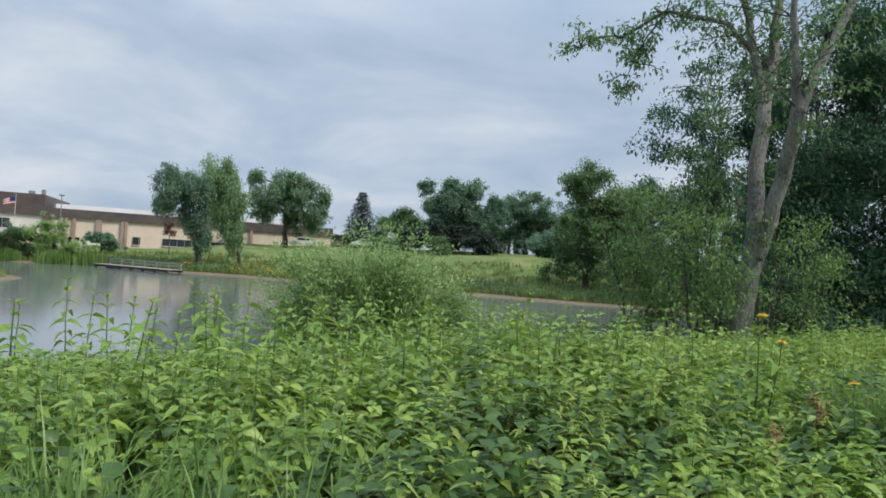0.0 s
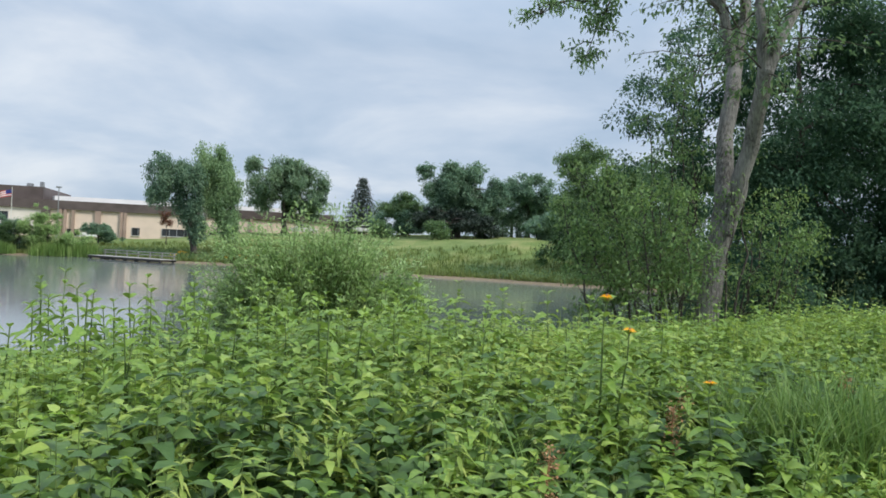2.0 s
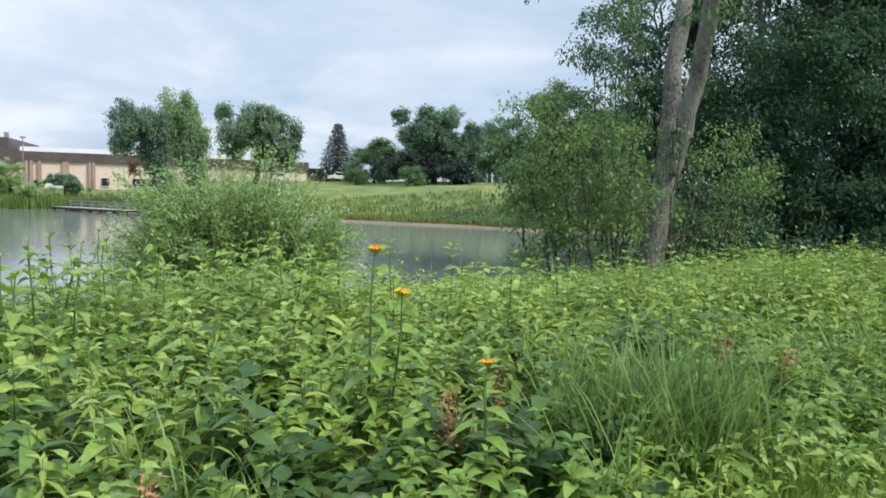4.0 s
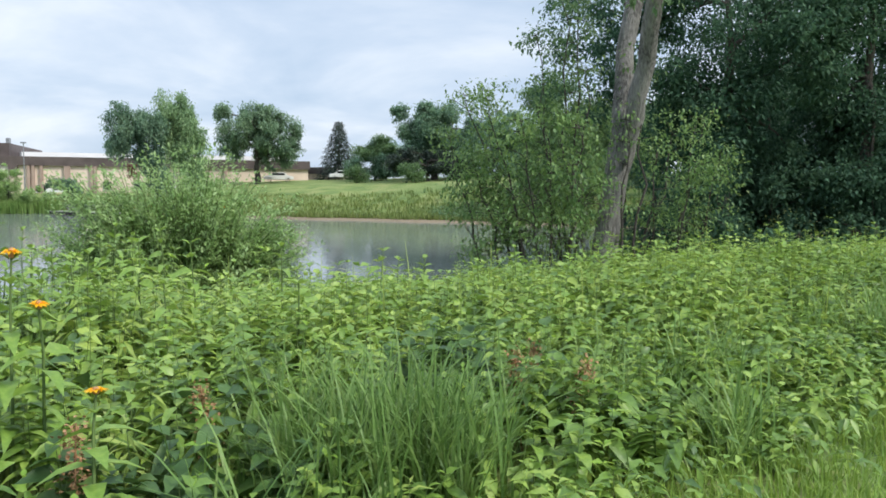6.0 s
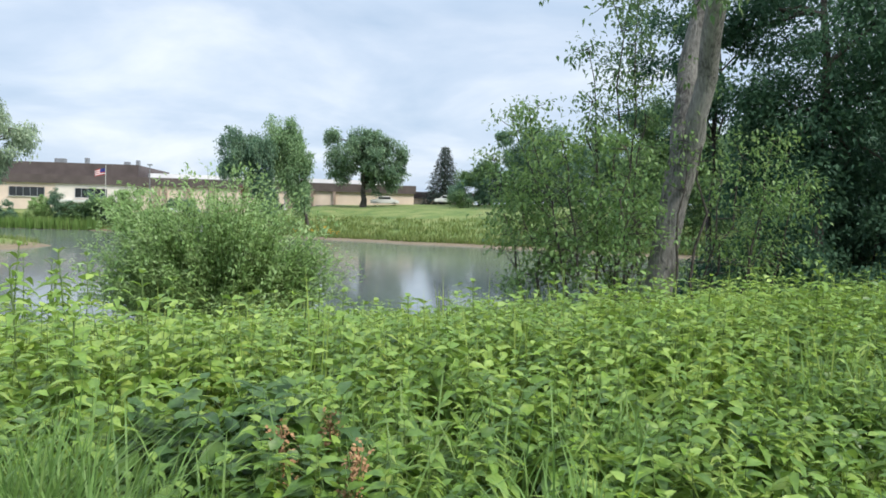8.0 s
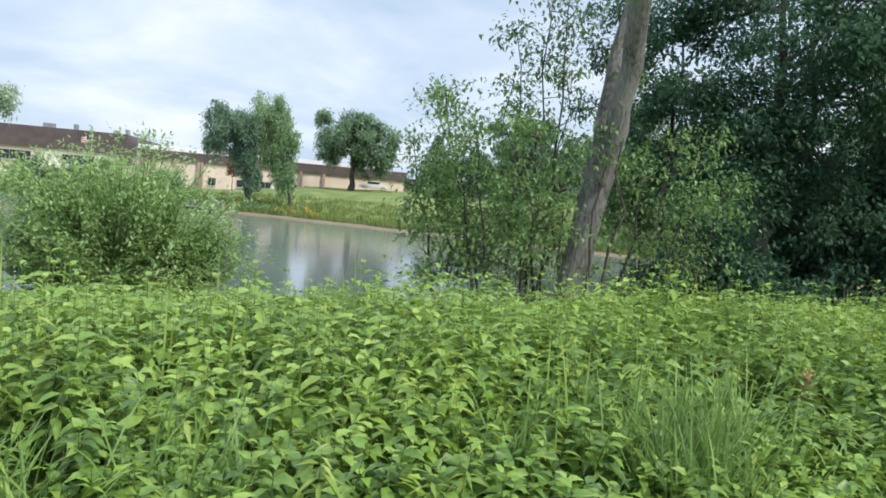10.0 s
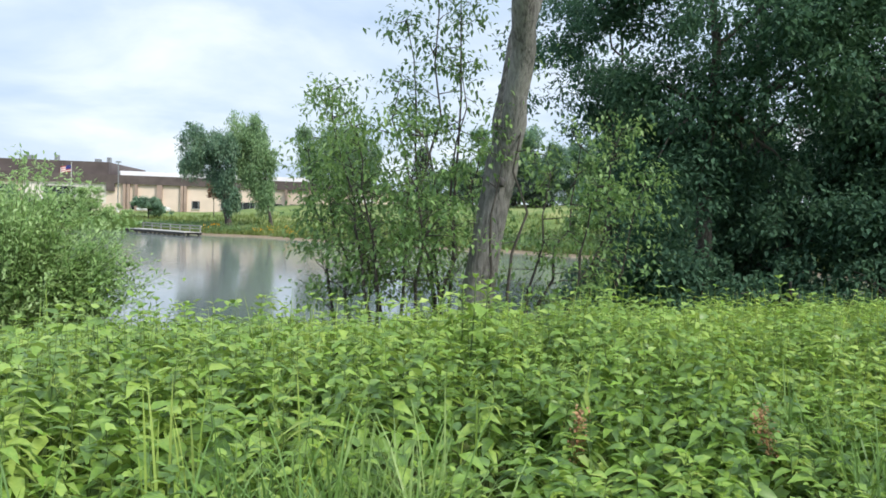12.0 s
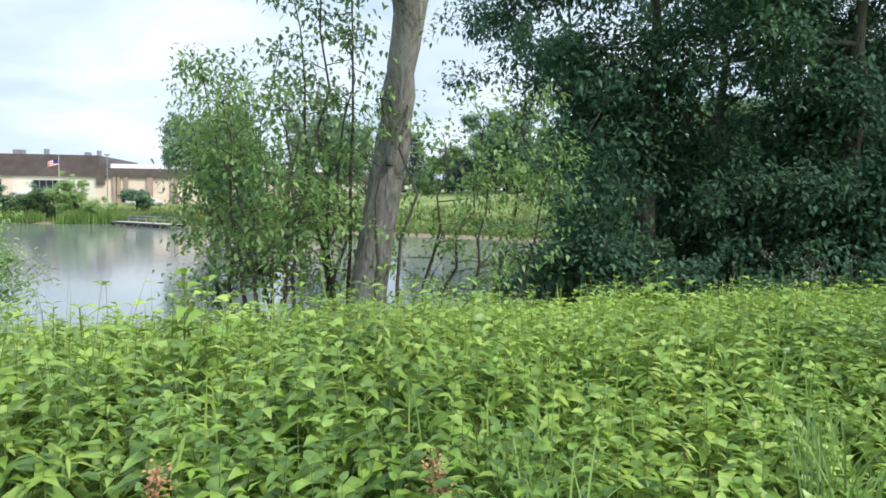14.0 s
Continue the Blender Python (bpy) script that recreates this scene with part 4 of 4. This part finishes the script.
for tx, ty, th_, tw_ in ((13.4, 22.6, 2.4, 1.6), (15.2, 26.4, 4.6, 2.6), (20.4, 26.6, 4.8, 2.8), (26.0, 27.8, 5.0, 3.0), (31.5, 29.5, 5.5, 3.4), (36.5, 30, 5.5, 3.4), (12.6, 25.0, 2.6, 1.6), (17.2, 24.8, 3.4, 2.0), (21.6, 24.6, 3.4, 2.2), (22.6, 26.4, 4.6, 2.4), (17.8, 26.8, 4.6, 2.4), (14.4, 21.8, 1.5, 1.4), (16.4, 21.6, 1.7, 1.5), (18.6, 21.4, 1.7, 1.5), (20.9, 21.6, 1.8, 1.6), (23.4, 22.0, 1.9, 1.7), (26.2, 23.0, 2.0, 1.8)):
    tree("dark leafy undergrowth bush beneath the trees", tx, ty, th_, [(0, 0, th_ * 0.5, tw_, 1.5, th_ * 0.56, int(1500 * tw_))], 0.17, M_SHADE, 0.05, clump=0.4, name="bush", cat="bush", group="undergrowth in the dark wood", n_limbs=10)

# ---- willow shrub on the near shore ----
def shrub(x, y, blobs, label):
    z = float(ground_z(x, y)) - 0.05
    t = thing("willow_shrub", label, "shrub", (x, y, z))
    st, ch = [], []
    for cx, cy, cz, rx, ry, rz, n_ in blobs:
        for i in range(int(n_ / 78)):
            u = unit(rng.normal(0, 1, 3) + [0, 0, 0.5])
            tip = np.array([cx, cy, cz]) + u * [rx, ry, rz] * rng.choice([rng.uniform(0.4, 1.05), rng.uniform(1.05, 1.5)], p=[0.75, 0.25])
            p = bent((cx * 0.4 + rng.normal(0, 0.15), cy * 0.4, 0), tip, 6, 0.06, 0.03)
            st.append(tube(p, np.linspace(0.018, 0.004, 6), 4))
            m = 60
            w = rng.uniform(0.3, 1.05, m)
            q = np.stack([np.interp(w, np.linspace(0, 1, 6), p[:, k]) for k in range(3)], 1) + rng.normal(0, 0.09, (m, 3))
            ln = rng.uniform(0.09, 0.18, m)
            ch.append(leaves(q, unit(tip - p[0]) * 0.5 + rng.normal(0, 0.5, (m, 3)), ln, ln * 0.38, 0.2, 0))
    part("crown", mesh_of("crown", *join(ch), M_BUSH), t)
    part("branchwork", mesh_of("branchwork", *join(st), M_STEM, smooth=True), t)


shrub(-0.4, 19.6, [(-1.6, 0, 2.1, 1.4, 1.1, 1.4, 15000), (0.4, 0, 2.45, 1.5, 1.1, 1.3, 16000), (2.0, 0, 1.5, 1.2, 1.0, 1.1, 11000), (0, -0.3, 1.0, 2.4, 1.2, 1.0, 11000), (-2.6, 0, 1.1, 1.1, 0.9, 1.0, 7000)], "rounded bushy willow shrub with narrow grey-green leaves")

# ---- weeds between the path and the pond ----
def canopy_top(s, d):
    """Height of the weed tops: a crest some metres from the path, falling away to the water."""
    t = np.interp(d, [1.5, 2.4, 3.5, 4.5, 5.5, 7, 8.7, 10.5, 12.5, 15, 17], [0.72, 0.92, 1.14, 1.26, 1.24, 1.0, 0.78, 0.5, 0.16, -0.08, -0.3])
    t = t + 0.14 * sstep(10.5, 13, s) * sstep(20, 17, s) * sstep(2.6, 4.2, d) * sstep(8, 6, d)
    t = t + 0.26 * sstep(3, 5.5, s) * sstep(10, 8, s) * sstep(4.5, 6, d) * sstep(9.5, 7.5, d)
    t = t + 0.08 * sstep(6, 2, s) * sstep(6, 8, d) - 0.08 * sstep(20, 26, s)
    return t + 0.07 * np.sin(s * 1.3 + d) * np.sin(d * 1.7 - s * 0.4) + 0.05 * np.sin(s * 2.9 - d * 2.3)


def edge_d(s):
    return np.interp(s, [-4, 6, 7.5, 10, 12.2, 13.5, 16, 17.5, 18.5, 30], [1.9, 2.1, 2.2, 2.0, 2.15, 1.85, 1.7, 2.0, 2.15, 2.2])


def grassy(s, d):
    """How far a spot lies in one of the long-grass patches."""
    p = 0 * s
    for cs, cd, r in ((8.0, 2.8, 0.65), (0.9, 3.3, 0.9), (13.6, 2.6, 0.3)):
        p = np.maximum(p, np.exp(-(((s - cs) / r) ** 2 + ((d - cd) / r) ** 2)))
    return p


def broad_patch(s, d):
    """How far a spot lies in one of the dark broad-leaved patches."""
    p = 0 * s
    for cs, cd, r in ((3.0, 3.0, 1.25), (5.6, 2.9, 0.6), (7.0, 2.9, 0.55), (9.0, 3.6, 0.5), (0.2, 3.4, 0.6), (1.3, 2.6, 0.75), (4.2, 3.6, 0.8)):
        p = np.maximum(p, np.exp(-(((s - cs) / r) ** 2 + ((d - cd) / (0.75 * r)) ** 2)))
    return p


def stand(area, density, nodes, leaf, fine, mat, name, label, ratio=0.36, keep=None, top_gain=0.0, stems=True):
    """Upright weeds with opposite pairs of arching leaves, crowded to a canopy."""
    s0, s1, d0, d1 = area
    s, d, x, y = scatter(int((s1 - s0) * (d1 - d0) * density), *area)
    ok = (d > edge_d(s) + rng.normal(0, 0.12, len(s))) & (s < 18 + 1.7 * d) & (s > -1.5 - 0.1 * d)
    if keep is not None:
        ok &= keep(s, d)
    ok &= rng.random(len(s)) > 0.9 * grassy(s, d)
    s, d, x, y = s[ok], d[ok], x[ok], y[ok]
    n_ = len(s)
    g = ground_z(x, y)
    top = canopy_top(s, d) * (1 + rng.normal(0, 0.03, n_)) + top_gain
    h = np.maximum(top - g, 0.2) * np.where(rng.random(n_) < 0.14, rng.uniform(1.0, 1.16, n_), rng.uniform(0.68, 1.02, n_))
    tilt = rng.normal(0, 0.1, (n_, 2))
    chunks, tips, sticks = [], [], []
    for k in range(nodes):
        u = 1.0 - 0.62 * (k / nodes) ** 0.9
        hh = h * u
        centre = np.stack([x + tilt[:, 0] * hh, y + tilt[:, 1] * hh, g + hh], 1)
        th = rng.random(n_) * 6.283
        rise = 0.75 - 0.9 * min(1.0, k / 3.0)
        grow = 0.62 + 0.38 * min(1.0, k / 2.5)
        for side in (0, math.pi):
            a = th + side + rng.normal(0, 0.25, n_)
            axis = np.stack([np.cos(a), np.sin(a), rise + rng.normal(0, 0.22, n_)], 1)
            ln = leaf * grow * rng.uniform(0.7, 1.25, n_)
            chunks.append(leaves(centre, axis, ln, ln * ratio * rng.uniform(0.8, 1.15, n_), 0.38, fine))
    tagged(new(name, mesh_of(name, *join(chunks), mat, smooth=fine == 2)), label, "weeds", kind="stuff")
    if stems:
        b0 = np.stack([x, y, g - 0.02], 1)
        b1 = np.stack([x + tilt[:, 0] * h, y + tilt[:, 1] * h, g + h], 1)
        off = [np.array([math.cos(q), math.sin(q), 0]) for q in (0, 2.09, 4.19)]
        v = np.stack([b0 + o * 0.005 for o in off] + [b1 + o * 0.0015 for o in off], 1).reshape(-1, 3)
        f = (np.array([(0, 1, 4, 3), (1, 2, 5, 4), (2, 0, 3, 5)])[None] + (np.arange(n_) * 6)[:, None, None]).reshape(-1, 4)
        tagged(new(name + "_stalks", mesh_of(name + "_stalks", v, f, M_STEM)), "thin green weed stalks under the leaves", "weeds", kind="stuff")


stand((-2, 26, 1.3, 5.2), 44, 7, 0.155, 2, M_WEED, "weeds", "dense bright green nettle-like weeds beside the path", ratio=0.47, keep=lambda s, d: (broad_patch(s, d) < 0.35) | (rng.random(len(s)) < 0.25))
stand((-3, 28, 5.2, 9), 40, 6, 0.175, 1, M_WEED, "weeds", "dense bright green weeds on the pond bank", ratio=0.47)
stand((-2, 27, 1.5, 9), 3, 14, 0.14, 1, M_SPIRE, "spire_weeds", "upright narrow-leaved light green weeds among the broader ones", ratio=0.2, top_gain=0.06)
stand((-4, 38, 9, 15.5), 26, 4, 0.175, 1, M_WEED, "weeds", "green weeds thinning towards the water", ratio=0.45)
stand((-2, 26, 1.6, 11), 5, 3, 0.13, 1, M_TIP, "weed_tips", "pale yellow-green young weed tips", top_gain=0.06, stems=False)
stand((-2, 9.5, 1.8, 5.0), 24, 6, 0.2, 2, M_BROAD, "broad_weeds", "broad-leaved dark green weeds by the path", ratio=0.58, keep=lambda s, d: broad_patch(s, d) > 0.3, top_gain=-0.04)
stand((-2, 9.5, 1.8, 5.0), 1.5, 6, 0.2, 2, M_BROAD, "broad_weeds", "scattered broad-leaved dark green weeds", ratio=0.56, top_gain=0.02)

# grass: tufts among the weeds and the mown verge
s, d, x, y = scatter(420, -2, 20, 2.4, 4.4)
ok = np.sin(s * 1.35 + 1.2) + 0.5 * np.sin(s * 3.1 + d) > 1.0
s, d = np.concatenate([s[ok], rng.normal(8.0, 0.32, 76), rng.normal(13.6, 0.15, 10), rng.normal(0.9, 0.6, 60)]), np.concatenate([d[ok], rng.normal(2.8, 0.27, 76), rng.normal(2.6, 0.15, 10), rng.normal(3.3, 0.4, 60)])
x, y = xy_of(s, d)
ok = d > 1.9
tufts(x[ok], y[ok], ground_z(x[ok], y[ok]), rng.uniform(0.65, 1.0, int(ok.sum())), M_GRASS, "long_grass", "long blue-green grass tufts among the weeds", per=18, spread=0.09, width=0.007, lean=0.75, seg=4)
cs, cd = rng.uniform(9.5, 22, 12), rng.uniform(1.9, 3.0, 12)
s, d = np.repeat(cs, 7) + rng.normal(0, 0.16, 84), np.repeat(cd, 7) + rng.normal(0, 0.12, 84)
x, y = xy_of(s, d)
tufts(x, y, ground_z(x, y), rng.uniform(0.55, 0.9, 84), M_GRASS, "long_grass", "arching blue-green grass clumps by the path", per=14, spread=0.08, width=0.007, lean=0.7, seg=4)
s, d, x, y = scatter(300, 9, 28, 3, 9)
tufts(x, y, ground_z(x, y), canopy_top(s, d) - ground_z(x, y) + rng.uniform(0.08, 0.36, 300), M_SPIRE, "grass_stalks", "thin grass stalks standing above the weeds", per=4, spread=0.05, width=0.008, lean=0.2, seg=4)
s, d, x, y = scatter(5200, 3, 24, 0.6, 3.4)
ok = d < edge_d(s) + 0.35
tufts(x[ok], y[ok], ground_z(x[ok], y[ok]), rng.uniform(0.1, 0.3, int(ok.sum())), M_LAWN, "verge_grass", "short bright green grass of the path verge", per=10, spread=0.09, width=0.005, lean=0.8, seg=2)


# low leafy plants scattered over the verge
s, d, x, y = scatter(1500, 3, 24, 1.2, 2.5)
ok = (d < edge_d(s) + 0.2) & (d > edge_d(s) - 0.75 * rng.random(1500) - 0.1)
b0 = np.repeat(np.stack([x[ok], y[ok], ground_z(x[ok], y[ok]) + rng.uniform(0.08, 0.3, int(ok.sum()))], 1), 7, 0)
b0 += rng.normal(0, [0.05, 0.05, 0.04], b0.shape)
ln = rng.uniform(0.05, 0.12, len(b0))
tagged(new("verge_weeds", mesh_of("verge_weeds", *leaves(b0, rng.normal(0, 1, b0.shape) * [1, 1, 0.4] + [0, 0, 0.2], ln, ln * 0.42, 0.3, 1), M_WEED)), "low leafy plants along the edge of the verge", "weeds", kind="stuff")


# tall stalks that stand out above the rest
def tall_weed(flower, h, label):
    t = thing("tall_weed", label, "weed", (0, 0, -50), "tall stalks over the weeds")
    p = bent((0, 0, 0), (0.06, 0.03, h), 7, 0, 0.012)
    part("stem", mesh_of("stem", *tube(p, np.linspace(0.011, 0.005, 7), 6), M_STEM, smooth=True), t)
    for k in range(9):
        u = 0.35 + 0.64 * k / 8
        o = np.array([np.interp(u, np.linspace(0, 1, 7), p[:, j]) for j in range(3)])
        for side in (0, math.pi):
            a = k * 1.57 + side + rng.normal(0, 0.2)
            ln = (0.21 if u < 0.85 else 0.14) * rng.uniform(0.75, 1.1)
            ax = np.array([[math.cos(a), math.sin(a), 0.1 + (0.7 if u > 0.9 else 0)]])
            v, f = leaves(o[None], ax, [ln], [ln * 0.42], 0.4, 2)
            part("leaf", mesh_of("leaf", v, f, M_WEED), t)
    if flower:
        m = 14
        a = np.arange(m) * 6.283 / m
        top = np.tile(p[-1] + [0, 0, 0.02], (m, 1))
        hd = part("flower_head", mesh_of("flower_head", *tube([p[-1], p[-1] + [0, 0, 0.02], p[-1] + [0, 0, 0.035]], [0.012, 0.015, 0.006], 10), M_DOCK, smooth=True), t, "brown flower centre")
        part("petals", mesh_of("petals", *leaves(top, np.stack([np.cos(a), np.sin(a), np.full(m, 0.25)], 1), np.full(m, 0.052), np.full(m, 0.03), 0.35, 1), M_PETAL), hd, "orange-yellow petals")
    return t


kinds = [tall_weed(False, 1.0, "tall leafy green stalk rising over the weeds"), tall_weed(False, 1.0, "tall leafy green stalk rising over the weeds"), tall_weed(True, 1.0, "tall green stalk with an orange-yellow flower")]
SPOTS = [(s_, d_, 0) for s_, d_ in ((4.2, 8.2), (4.6, 8.6), (3.9, 7.7), (5.3, 8.4), (4.0, 9.2), (3.5, 5.4), (4.7, 6.0), (5.9, 7.4), (7.4, 6.2), (8.1, 5.6), (8.4, 8.8), (1.6, 5.2), (2.2, 7.8), (1.9, 6.6), (2.6, 5.8), (1.2, 7.2), (3.7, 6.2), (3.2, 8.1), (0.6, 6.0), (5.0, 7.8), (6.8, 6.9), (9.4, 7.4), (10.4, 6.6), (7.6, 10.8), (6.2, 10.6), (2.2, 9.0), (2.9, 9.8), (3.4, 8.6), (4.1, 10.2), (4.9, 8.9), (5.6, 9.6), (6.2, 8.1), (7.0, 9.4), (7.7, 7.9), (3.0, 7.4), (4.4, 7.0), (8.3, 4.4), (7.6, 4.9), (6.4, 5.6), (5.2, 5.2), (8.8, 9.9), (9.6, 8.3), (1.4, 8.2), (0.8, 9.4), (2.4, 10.6))]
SPOTS += [(rng.uniform(9.5, 14.5), rng.uniform(5.5, 10.5), 0) for i in range(14)]
SPOTS += [(rng.uniform(3.5, 9.4), rng.uniform(5.5, 9.8), 0) for i in range(24)]
SPOTS += [(rng.uniform(14.5, 25), rng.uniform(4.5, 9), 0) for i in range(22)]
SPOTS += [(rng.uniform(2.5, 7.6), rng.uniform(4.6, 8.2), rng.uniform(1.32, 1.6)) for i in range(36)]
SPOTS += [(6.43, 3.52, 1.78), (6.6, 3.55, 1.58), (6.57, 2.68, 1.3)]
for i, (s_, d_, k_) in enumerate(SPOTS):
    x_, y_ = xy_of(s_, d_)
    g_ = float(ground_z(x_, y_))
    top_ = rng.uniform(1.4, 1.75) if d_ < 8 else rng.uniform(1.35, 1.7)
    if s_ > 9.5:
        top_ = float(canopy_top(s_, d_)) + rng.uniform(0.12, 0.32)
    top_ = k_ or top_
    ob = copy_thing(kinds[2 if i >= len(SPOTS) - 3 else i % 2], pose(x_, y_, g_ - 0.02, rng.normal(0, 3), rng.normal(0, 3), rng.uniform(0, 360)))
    ob.scale = (1.0, 1.0, top_ - g_)
for ob in kinds:
    for o in list(ob.children_recursive) + [ob]:
        bpy.data.objects.remove(o)


# rusty dock seed heads by the path
def dock_plant(h):
    t = thing("dock_plant", "dry rusty-brown dock stalk with seed clusters", "weed", (0, 0, -50), "dry dock stalks by the path")
    p = bent((0, 0, 0), (0.05, 0.02, h), 6, 0, 0.02)
    part("stem", mesh_of("stem", *tube(p, np.linspace(0.008, 0.004, 6), 5), M_DOCK, smooth=True), t)
    n_ = 260
    u = rng.uniform(0.45, 1.0, n_)
    o = np.stack([np.interp(u, np.linspace(0, 1, 6), p[:, j]) for j in range(3)], 1) + rng.normal(0, 0.03, (n_, 3))
    part("seed_head", mesh_of("seed_head", *leaves(o, rng.normal(0, 1, (n_, 3)), np.full(n_, 0.022), np.full(n_, 0.018), 0, 0), M_DOCK), t)
    return t


dk = dock_plant(0.64)
for s_, d_ in ((6.6, 3.0), (7.3, 3.3), (9.15, 3.0), (9.4, 3.2), (9.3, 2.8), (5.0, 2.6), (15.4, 3.2), (16.5, 2.6)):
    x_, y_ = xy_of(s_, d_)
    copy_thing(dk, pose(x_, y_, float(ground_z(x_, y_)), rng.normal(0, 5), rng.normal(0, 5), rng.uniform(0, 360)))
for o in list(dk.children_recursive) + [dk]:
    bpy.data.objects.remove(o)
